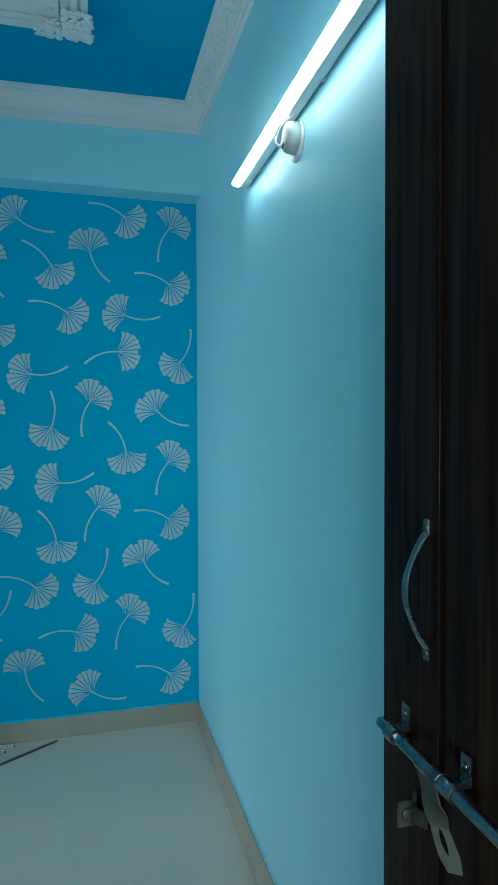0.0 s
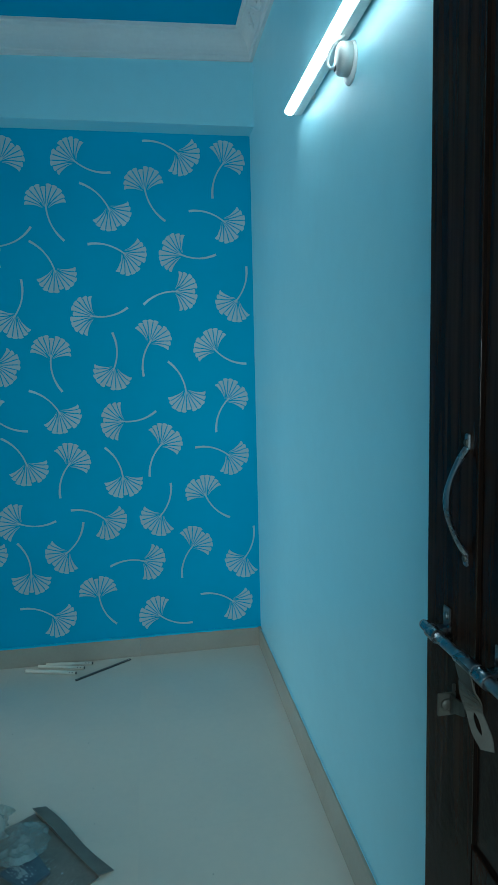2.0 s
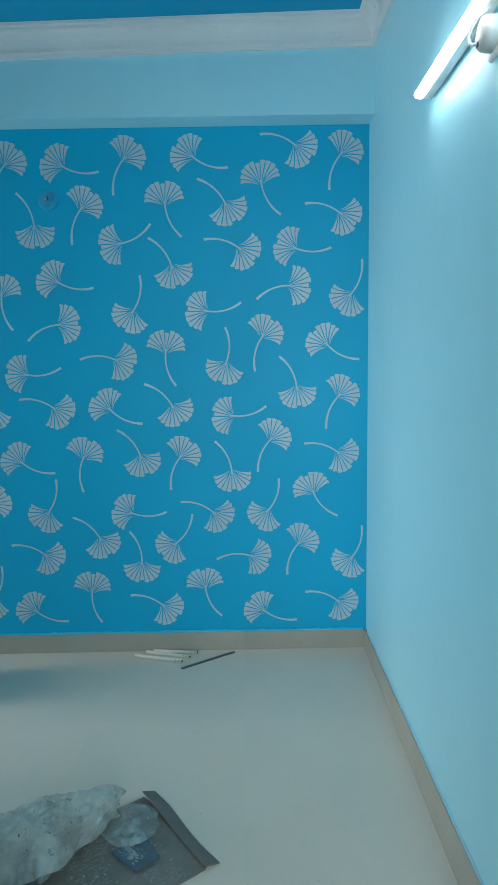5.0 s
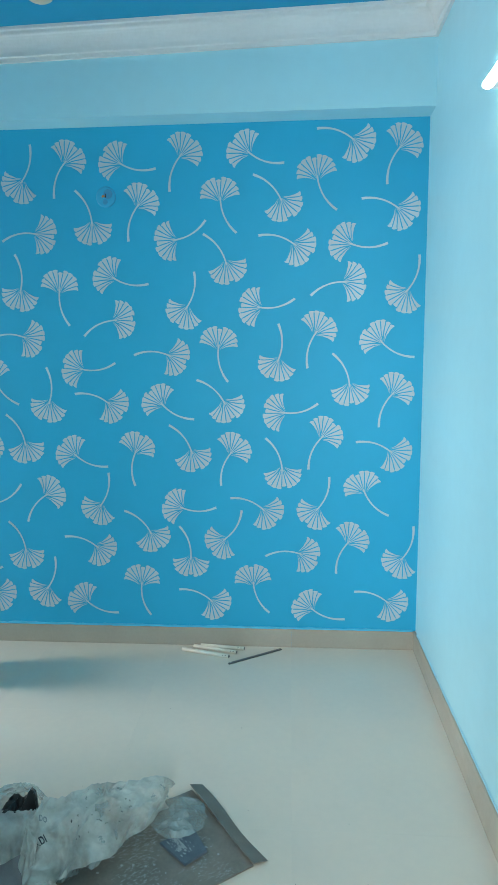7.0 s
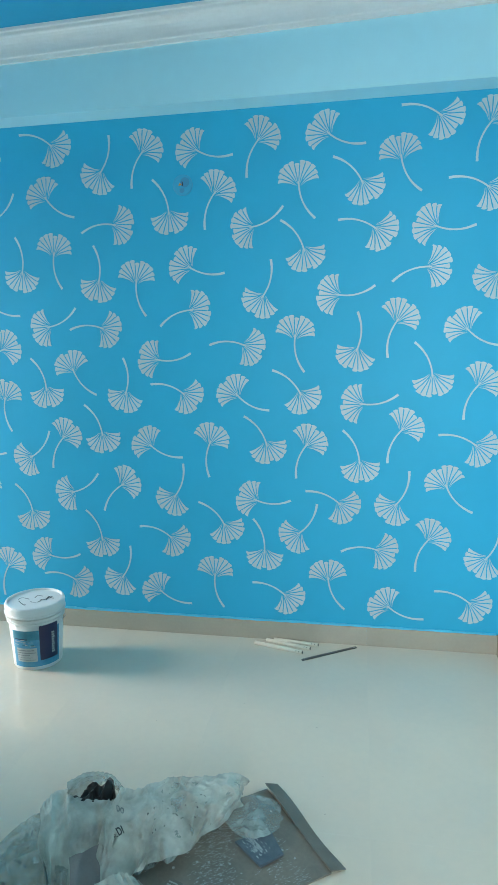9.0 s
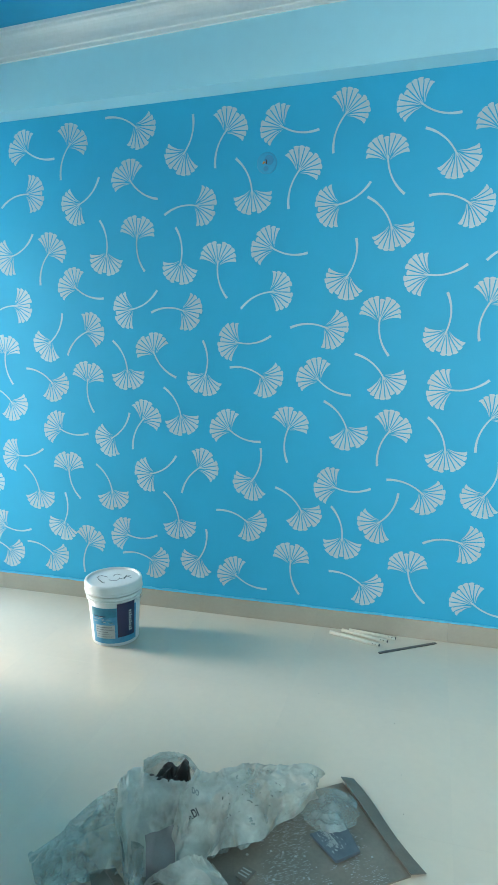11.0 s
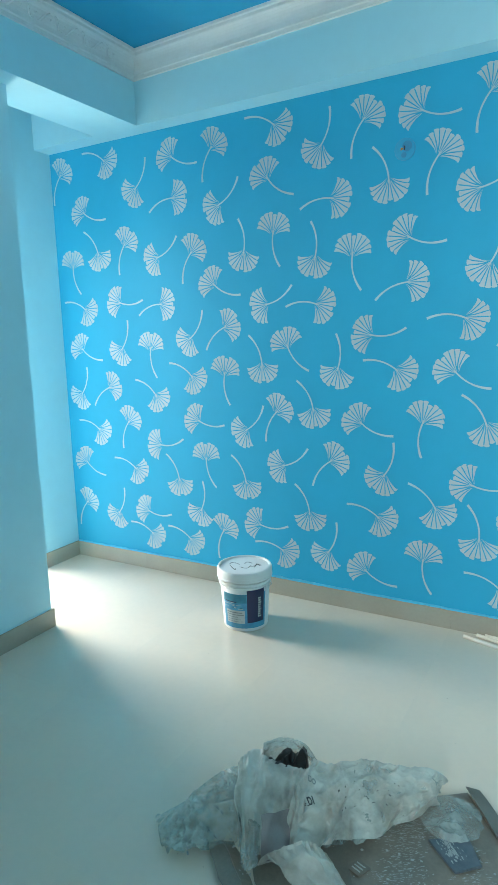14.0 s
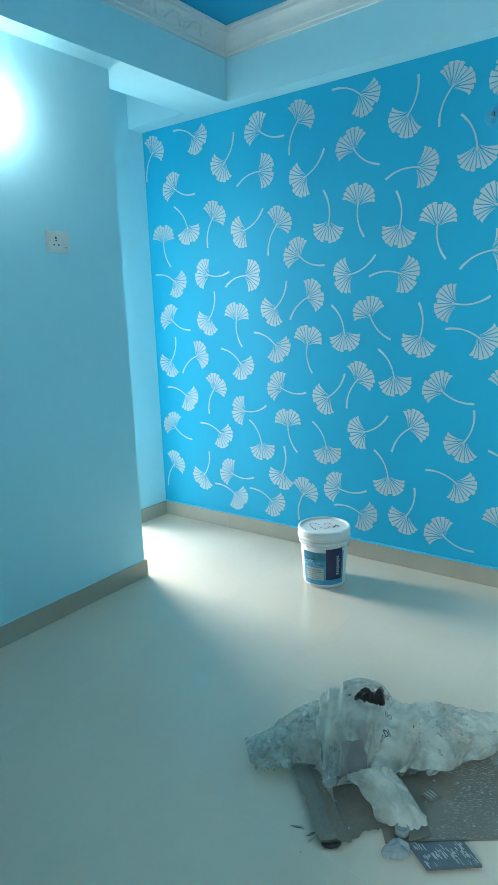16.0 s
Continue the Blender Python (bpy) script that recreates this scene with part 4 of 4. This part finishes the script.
for k in range(110):
    c_ = Vector((0.062, 1.846)) + way_ * rng.uniform(-0.052, 0.050) + Vector((0.71, 0.70)) * rng.gauss(0.004, 0.013)
    r = rng.uniform(0.0008, 0.0030)
    long_ = rng.uniform(1.0, 4.0)
    ring_ = []
    for q in range(7):
        a = math.tau * q / 7
        w_ = c_ + way_ * (r * long_ * math.cos(a) * rng.uniform(0.7, 1.2)) + Vector((0.71, 0.70)) * (r * math.sin(a) * rng.uniform(0.6, 1.2))
        ring_.append(bm.verts.new((w_.x, w_.y, 0.0154 + 0.00001 * k)))
    bm.faces.new(ring_)
tagged(part("plaster_smear", bm, SCUFF, pouch, "dried white plaster smears"), kind="stuff")
pouch2 = thing("plastic_pouch", "grey blue plastic pouch at the edge of the cardboard", "pouch")
bm = outline_prism([(-0.135, 1.452), (-0.060, 1.400), (0.058, 1.495), (-0.012, 1.548)], 0.0074, 0.017)
bmesh.ops.bevel(bm, geom=bm.edges[:], offset=0.003, segments=2, affect="EDGES")
part("sleeve", bm, SLATE, pouch2)
bm = bmesh.new()
rng = random.Random(9)
for k in range(60):
    u_, v_ = rng.uniform(0.06, 0.94), rng.choice((rng.uniform(0.1, 0.9), rng.gauss(0.55, 0.06)))
    c_ = Vector((-0.135, 1.452)).lerp(Vector((-0.012, 1.548)), u_) + Vector((0.073, -0.052)) * v_
    w_, h_ = rng.uniform(0.001, 0.003), rng.uniform(0.003, 0.012)
    d_, e_ = Vector((0.79, 0.61)) * w_, Vector((0.81, -0.58)) * h_
    bm.faces.new([bm.verts.new((*(c_ + q), 0.0174 + 0.00001 * k)) for q in (d_ + e_, e_ - d_ * 0.6, -d_ - e_, d_ * 0.7 - e_)])
tagged(part("plaster_smear", bm, SCUFF, pouch2, "pale streaks along the pouch"), kind="stuff")
blue_film = thing("blue_film", "small crumpled hazy film beside the pouch", "plastic film")
crumple("sheet", (-0.155, 1.418), [0.035, 0.045, 0.030, 0.028, 0.034, 0.045, 0.030, 0.026], lambda x, y: 0.012, HAZE, blue_film, 6.4, 0.024, None, 18, 50, 0.0005, "", 1.6, False)

chip = thing("torn_chip", "small torn printed card chip on the cardboard", "card chip")
part("chip", outline_prism([(-0.180, 1.650), (-0.138, 1.636), (-0.118, 1.676), (-0.158, 1.690)], 0.0070, 0.0130), STRIP, chip)
for k in range(3):
    part("text_bar", outline_prism([(-0.167 + 0.004 * k, 1.656 + 0.010 * k), (-0.139 + 0.004 * k, 1.647 + 0.010 * k), (-0.138 + 0.004 * k, 1.651 + 0.010 * k), (-0.166 + 0.004 * k, 1.660 + 0.010 * k)], 0.0131, 0.0135), DUST, chip)

film = thing("clear_film", "crumpled clear film on the cardboard", "plastic film")
crumple("sheet", (0.03, 1.955), [0.105, 0.11, 0.10, 0.10, 0.09, 0.08, 0.09, 0.10], lambda x, y: 0.012, CLEAR, film, 2.2, 0.020, None, 26, 90, 0.012, "", 2.2, False)

def spline(pts, u):
    """A smooth curve through pts, u from 0 to 1."""
    p = [Vector(q) for q in pts]
    f = min(max(u, 0.0), 0.99999) * (len(p) - 1)
    k = int(f)
    f -= k
    a, b, c, d = p[max(k - 1, 0)], p[k], p[k + 1], p[min(k + 2, len(p) - 1)]
    return 0.5 * (2 * b + (c - a) * f + (2 * a - 5 * b + 4 * c - d) * f * f + (3 * b - a - 3 * c + d) * f ** 3)


def drape(name, crest, hem, mat, parent, seed, amp=0.018, belly=1.7, opening=None, n_s=150, n_t=60, rear=0.09, folds=9, label="", low=0.010, crisp=1.0, smooth=False):
    """Thin film hung over a crest down to its hem, with folds that run down the fall, and a short fall behind."""
    bm = bmesh.new()
    n_b = 12
    rng_ = random.Random(int(seed * 10))
    off = Vector((seed * 2.3, seed, seed * 0.7))
    grid = []
    for i in range(n_s + 1):
        u = i / n_s
        R, F = spline(crest, u), spline(hem, u)
        fall = Vector((F.x - R.x, F.y - R.y, 0))
        way = fall.normalized()
        row = []
        for j in range(-n_b, n_t + 1):
            if j < 0:
                v = -j / n_b
                p = R - way * rear * v
                p.z = R.z * (1 - v ** 1.6) + 0.008
            else:
                v = j / n_t
                p = R.lerp(F, v)
                p.z = F.z + (R.z - F.z) * (1 - v ** belly)
            q = Vector((u * folds * 0.55 + 0.5 * v, v * 1.5, 0)) + off
            big = ridge(q) - 0.55
            mid = ridge(Vector((u * folds * 1.3 - 0.9 * v, v * 2.6, 3)) + off) - 0.5
            small = ridge(p * 24 + off) - 0.5
            tiny = ridge(p * 52 + off) - 0.5
            k = 0.35 + 0.65 * v
            push = amp * (1.25 * big * k + 0.65 * mid * (0.5 + 0.5 * v) + crisp * (0.34 * small + 0.12 * tiny))
            p += (way * 0.75 + Vector((0, 0, 0.66))) * push
            p += Vector((-way.y, way.x, 0)) * 0.6 * amp * noise.noise(p * 12 + off)
            if v > 0.8 and j > 0:
                p.z += (v - 0.8) * 5 * 0.55 * amp * (ridge(Vector((u * 7, 0, seed))) - 0.3)
            if -n_b < j < n_t and 0 < i < n_s:
                p += Vector((rng_.uniform(-1, 1), rng_.uniform(-1, 1), rng_.uniform(-0.6, 0.6))) * 0.0010 * crisp
            if v < 0.25:
                p.z += (1 - 4 * v) * 0.55 * amp * (ridge(Vector((u * 16, 1.5, seed))) - 0.55)
            p.z = max(p.z, low)
            row.append(bm.verts.new(p))
        grid.append(row)
    for i in range(n_s):
        for j in range(n_b + n_t):
            if opening and opening((i + 0.5) / n_s, (j - n_b + 0.5) / (n_t if j >= n_b else n_b)):
                continue
            a, b, c, d = grid[i][j], grid[i + 1][j], grid[i + 1][j + 1], grid[i][j + 1]
            for tri in (((a, b, c), (a, c, d)) if rng_.random() < 0.5 else ((a, b, d), (b, c, d))):
                bm.faces.new(tri)
    bmesh.ops.delete(bm, geom=[v for v in bm.verts if not v.link_faces], context="VERTS")
    return part(name, bm, mat, parent, label, smooth)


from mathutils.bvhtree import BVHTree


def surface(ob):
    bm = bmesh.new()
    bm.from_mesh(ob.data)
    t_ = BVHTree.FromBMesh(bm)
    bm.free()
    return t_


def lay_on(tree_, bm, at, turn):
    """Lays flat shapes, drawn in x and y about 0, on a film, square to the film's own lie there."""
    at = Vector(at)
    n_ = Vector((0, 0, 0.001))
    for spot in tree_.find_nearest_range(at, 0.06):
        n_ += spot[1] if spot[1].z > 0 else -spot[1]
    n_.normalize()
    up = (Vector((0, 0, 1)) - n_ * n_.z).normalized()
    right = up.cross(n_)
    base = tree_.find_nearest(at)[0]
    c, s_ = math.cos(radians(turn)), math.sin(radians(turn))
    for v in bm.verts:
        x, y = v.co.x * c - v.co.y * s_, v.co.x * s_ + v.co.y * c
        p = base + right * x + up * y
        hit = tree_.ray_cast(p + n_ * 0.08, -n_)
        v.co = (hit[0] if hit[0] else p) + n_ * 0.004
    return bm


def letters(word, size):
    cu = bpy.data.curves.new("print", "FONT")
    cu.body, cu.size, cu.align_x, cu.offset = word, size, "CENTER", size * 0.025
    ob = bpy.data.objects.new("print", cu)
    scene.collection.objects.link(ob)
    bpy.context.view_layer.update()
    me = bpy.data.meshes.new_from_object(ob.evaluated_get(bpy.context.evaluated_depsgraph_get()))
    bpy.data.objects.remove(ob)
    b = bmesh.new()
    b.from_mesh(me)
    bmesh.ops.triangulate(b, faces=b.faces[:])
    for v in b.verts:
        v.co.x *= 0.74
    return b


def bars(widths, height):
    b, x = bmesh.new(), 0.0
    for w in widths:
        b.faces.new([b.verts.new(q) for q in ((x, 0, 0), (x + w, 0, 0), (x + w, height, 0), (x, height, 0))])
        x += w * 1.35
    return b


# clear bag, slumped to one side
clear_bag = thing("clear_bag", "crumpled clear polythene bag with faint print", "plastic bag")
cb = drape("film", [(-0.725, 1.50, 0.02), (-0.705, 1.575, 0.045), (-0.655, 1.65, 0.082), (-0.585, 1.72, 0.128), (-0.50, 1.77, 0.15)],
           [(-0.69, 1.462, 0.012), (-0.645, 1.462, 0.014), (-0.565, 1.490, 0.03), (-0.50, 1.575, 0.045), (-0.42, 1.60, 0.05)],
           CLEAR, clear_bag, 4.1, 0.034, 1.5, None, 90, 46, 0.07, 9, "", 0.010, 1.7)
drape("inner_film", [(-0.70, 1.51, 0.018), (-0.66, 1.60, 0.055), (-0.58, 1.69, 0.11), (-0.50, 1.74, 0.13)],
      [(-0.66, 1.478, 0.012), (-0.60, 1.490, 0.014), (-0.53, 1.535, 0.03), (-0.45, 1.60, 0.045)], CLEAR, clear_bag, 8.6, 0.036, 1.4, None, 46, 24, 0.04, 8)
tree = surface(cb)
for at, n in (((-0.62, 1.50, 0.04), 4), ((-0.60, 1.545, 0.06), 4), ((-0.60, 1.60, 0.09), 3)):
    part("print", lay_on(tree, bars([0.012, 0.016, 0.010, 0.014][:n], 0.0055), at, 14), FAINT, clear_bag, "faint dark print")

# torn milky bag: a standing mouth and a long fall to one side
milky = thing("milky_bag", "torn milky polythene bag heaped on the cardboard", "plastic bag")


def mouth(u, v):
    a, b = (u - 0.66) / 0.31, (v / (0.15 if v > 0 else 0.85))
    return a * a + b * b < 1 + 0.25 * noise.noise(Vector((u * 14, v * 6, 3)))


drape("front_film", [(-0.575, 1.715, 0.15), (-0.520, 1.775, 0.180), (-0.40, 1.785, 0.186), (-0.335, 1.805, 0.166)],
      [(-0.475, 1.548, 0.032), (-0.425, 1.535, 0.030), (-0.365, 1.575, 0.030), (-0.320, 1.605, 0.030)],
      MILKY, milky, 7.3, 0.026, 2.0, mouth, 90, 60, 0.10, 7, "", 0.010, 0.75, True)
film_ = drape("flap", [(-0.362, 1.798, 0.184), (-0.310, 1.825, 0.164), (-0.225, 1.915, 0.146), (-0.130, 1.965, 0.122), (-0.035, 2.020, 0.105), (-0.008, 2.03, 0.05)],
              [(-0.362, 1.570, 0.034), (-0.318, 1.588, 0.040), (-0.255, 1.635, 0.055), (-0.185, 1.700, 0.050), (-0.115, 1.775, 0.042), (-0.050, 1.880, 0.040), (-0.012, 1.965, 0.03)],
              MILKY, milky, 7.3, 0.034, 1.9, None, 130, 66, 0.10, 9, "printed side folded over", 0.010, 1.0, True)
drape("inner_film", [(-0.33, 1.80, 0.15), (-0.24, 1.90, 0.135), (-0.13, 1.95, 0.11), (-0.03, 2.00, 0.09)],
      [(-0.30, 1.645, 0.02), (-0.22, 1.70, 0.02), (-0.13, 1.79, 0.02), (-0.05, 1.90, 0.02)], CLEAR, milky, 15.1, 0.046, 1.6, None, 70, 30, 0.06, 9)
tree = surface(film_)
part("print", lay_on(tree, letters("ADI", 0.031), (-0.300, 1.684, 0.14), 8), INK, milky, "black printed letters")
part("print", lay_on(tree, letters("DO", 0.023), (-0.318, 1.742, 0.165), -24), FAINT, milky, "black printed letters")
rng = random.Random(8)
for k in range(22):
    u_, v_ = rng.uniform(0, 1), rng.uniform(0, 1)
    at = Vector((-0.27 + 0.17 * u_ + 0.03 * v_, 1.80 + 0.13 * u_ - 0.09 * v_, 0.12))
    part("fleck", lay_on(tree, bars([rng.uniform(0.002, 0.007)], rng.uniform(0.0015, 0.004)), at, rng.uniform(-60, 60)), INK, milky)
bm = bmesh.new()
cols = []
for i in range(13):
    row = []
    for j in range(13):
        u_, v_ = i / 12, j / 12
        p = Vector((-0.424, 1.600, 0.135)).lerp(Vector((-0.362, 1.652, 0.135)), u_).lerp(Vector((-0.394, 1.538, 0.035)).lerp(Vector((-0.330, 1.590, 0.045)), u_), v_)
        p += Vector((0.010, -0.016, 0.004)) + Vector((0.3, -0.5, 0.2)) * 0.030 * (ridge(p * 13) - 0.5) + Vector((0.4, 0.4, 0.2)) * 0.02 * noise.noise(p * 22)
        row.append(bm.verts.new(p))
    cols.append(row)
for a, b in zip(cols, cols[1:]):
    for k in range(12):
        bm.faces.new((a[k], b[k], b[k + 1], a[k + 1]))
part("gusset", bm, LILAC, milky, "dull lilac grey gusset", True)
drape("rim_film", [(-0.525, 1.800, 0.184), (-0.470, 1.842, 0.196), (-0.400, 1.852, 0.190), (-0.345, 1.825, 0.168)], [(-0.520, 1.792, 0.160), (-0.465, 1.832, 0.172), (-0.400, 1.842, 0.172), (-0.348, 1.815, 0.150)],
      CLEAR, milky, 5.5, 0.010, 1.5, None, 50, 14, 0.03, 6, "clear torn rim")

dark = thing("black_bag", "crumpled black plastic inside the torn bag", "plastic bag")
crumple("sheet", (-0.420, 1.795), [0.066, 0.062, 0.048, 0.065, 0.100, 0.080, 0.050, 0.050],
        lambda x, y: 0.158 + bump_at(x, y, -0.385, 1.812, 0.022, 0.018, 0.040) + bump_at(x, y, -0.470, 1.815, 0.03, 0.02, 0.024), BLACK, dark, 9.9, 0.040, None, 34, 110, 0.012, "", 3.2, False)
tail = thing("plastic_scrap", "torn strip of milky polythene", "plastic scrap")
drape("film", [(-0.355, 1.505, 0.085), (-0.300, 1.550, 0.105), (-0.255, 1.590, 0.10), (-0.215, 1.600, 0.07)], [(-0.230, 1.470, 0.022), (-0.180, 1.478, 0.024), (-0.135, 1.505, 0.024), (-0.105, 1.535, 0.022)],
      MILKY, tail, 12.4, 0.022, 1.25, None, 50, 40, 0.05, 2.5, "", 0.016, 0.9, True)
scrap = thing("plastic_scrap", "small clear polythene scrap beside the card", "plastic scrap")
drape("film", [(-0.50, 1.60, 0.07), (-0.455, 1.605, 0.075), (-0.415, 1.60, 0.07)], [(-0.44, 1.500, 0.03), (-0.415, 1.490, 0.028), (-0.385, 1.510, 0.03)], CLEAR, scrap, 2.9, 0.016, 1.3, None, 30, 30, 0.03, 3, "", 0.028)

# plaster crumbs on the cardboard and offcuts
bm = bmesh.new()
rng = random.Random(31)
for k in range(70):
    if k < 45:
        p = A + (B - A) * rng.uniform(0.1, 0.95) + (C - B) * rng.uniform(0.05, 0.95)
        z = 0.0062
    else:
        p = Vector((-0.555, 1.575)).lerp(Vector((-0.325, 1.365)), rng.random()) + Vector((rng.uniform(0, 0.06), rng.uniform(0, 0.03)))
        z = 0.022
    r = rng.uniform(0.0012, 0.0045)
    q = bmesh.ops.create_icosphere(bm, subdivisions=1, radius=r)
    for v in q["verts"]:
        v.co.z *= 0.45
        v.co.x *= rng.uniform(0.8, 1.5)
    bmesh.ops.translate(bm, verts=q["verts"], vec=(p.x, p.y, z + r * 0.3))
tagged(mesh_ob("plaster_crumb", bm, DUST), "white plaster crumbs strewn over the cardboard", "plaster crumbs", kind="stuff")

# ---- grit on the floor ----
bm = bmesh.new()
rng = random.Random(21)
for k in range(60):
    x, y = rng.gauss(-0.1, 0.45), rng.gauss(1.75, 0.35)
    if x > 1.0 or y > 3.2 or x < -2.0:
        continue
    r = rng.uniform(0.0007, 0.0018)
    q = bmesh.ops.create_icosphere(bm, subdivisions=1, radius=r)
    bmesh.ops.translate(bm, verts=q["verts"], vec=(x, y, r * 0.5))
tagged(mesh_ob("grit", bm, STRIP), "scattered grit and paint crumbs on the floor", "grit", kind="stuff")

# ---- floor tiles and skirting, piece by piece ----
STEP = 0.652
XS = [EAST - STEP * k for k in range(0, 8)]
YS = [NORTH - 0.02 - STEP * k for k in range(0, 9)]


def piece_mesh(name, w, d, h, mat, bevel=0.00008):
    bm = bmesh.new()
    add_box(bm, -w / 2, w / 2, -d / 2, d / 2, -h, 0)
    bmesh.ops.bevel(bm, geom=[e_ for e_ in bm.edges if all(v.co.z > -h / 2 for v in e_.verts)], offset=bevel, segments=1, affect="EDGES")
    me = bpy.data.meshes.new(name)
    bm.to_mesh(me)
    bm.free()
    me.materials.append(mat)
    return me


tile_me = piece_mesh("tile", STEP - 0.0002, STEP - 0.0002, 0.0010, TILE)
for i in range(7):
    for j in range(8):
        x, y = EAST - STEP * (i + 0.5), NORTH - 0.02 - STEP * (j + 0.5)
        ob = new("tile", tile_me)
        ob.parent = floor
        ob.location = (x, y, 0)
edge_me = piece_mesh("tile", STEP - 0.0003, 0.0190, 0.0010, TILE)
for i in range(6):
    ob = new("tile", edge_me)
    ob.parent = floor
    ob.location = (EAST - STEP * (i + 0.5), NORTH - 0.0100, 0)


def skirting(name, wall, spans):
    """spans: boxes of skirting tiles (x0, x1, y0, y1)."""
    sk = tagged(new("baseboard"), "beige tile skirting along the wall", "skirting", kind="structure")
    for x0, x1, y0, y1 in spans:
        part("tile", box(x0, x1, y0, y1, 0.0005, 0.100, 0.0003), SKIRT, sk)
    return sk


def along_x(x0, x1, y0, y1):
    cuts = [x0] + sorted(x for x in XS if x0 + 0.02 < x < x1 - 0.02) + [x1]
    return [(a_ + 0.0002, b_ - 0.0002, y0, y1) for a_, b_ in zip(cuts, cuts[1:])]


def along_y(x0, x1, y0, y1):
    cuts = [y0] + sorted(y for y in YS if y0 + 0.02 < y < y1 - 0.02) + [y1]
    return [(x0, x1, a_ + 0.0002, b_ - 0.0002) for a_, b_ in zip(cuts, cuts[1:])]


skirting("n", "north", along_x(ALCOVE + 0.013, EAST - 0.013, NORTH - 0.012, NORTH))
sk_e = tagged(new("baseboard"), "beige tile skirting set in a sloping bed", "skirting", kind="structure")
for _, _, y0, y1 in along_y(0, 0, 0.052, NORTH):
    bm = bmesh.new()
    foot = [0.014 + 0.014 * min(1, (NORTH - y) / 1.3) for y in (y0, y1)]
    rows_ = [[bm.verts.new((EAST - o, y, z)) for o, z in ((f_, 0.0005), (0.012, 0.100), (0.0, 0.1005), (0.0, 0.0005))] for f_, y in zip(foot, (y0, y1))]
    for k in range(4):
        bm.faces.new((rows_[0][k], rows_[0][(k + 1) % 4], rows_[1][(k + 1) % 4], rows_[1][k]))
    bm.faces.new(rows_[0])
    bm.faces.new(rows_[1][::-1])
    part("tile", bm, SKIRT, sk_e)
skirting("w", "west", along_y(WEST, WEST + 0.012, 0.052, PIER_END + 0.012) + [(WEST - 0.12, WEST - 0.001, PIER_END, PIER_END + 0.012)])
skirting("a", "alcove", [(ALCOVE, ALCOVE + 0.012, 2.952, NORTH)])

# a bead of fresh paint where the wall meets the skirting
bm = bmesh.new()
rng = random.Random(3)
pts = []
k = ALCOVE + 0.01
while k < EAST - 0.01:
    pts.append((k, NORTH - 0.004, 0.1015 + rng.uniform(-0.001, 0.0035)))
    k += 0.03
tube(pts, [rng.uniform(0.0045, 0.0085) for _ in pts], 6, True, bm)
part("paint_edge", bm, BEAD, wall_n, "thick uneven line of fresh blue paint", True)
for xx, y0, y1, own in ((EAST - 0.003, 0.06, NORTH - 0.02, wall_e), (WEST + 0.003, 0.06, PIER_END, wall_w)):
    bm, pts, k = bmesh.new(), [], y0
    while k < y1:
        pts.append((xx, k, 0.101 + rng.uniform(-0.001, 0.002)))
        k += 0.04
    tube(pts, [rng.uniform(0.002, 0.0035) for _ in pts], 6, True, bm)
    part("paint_edge", bm, PALE, own, "", True)
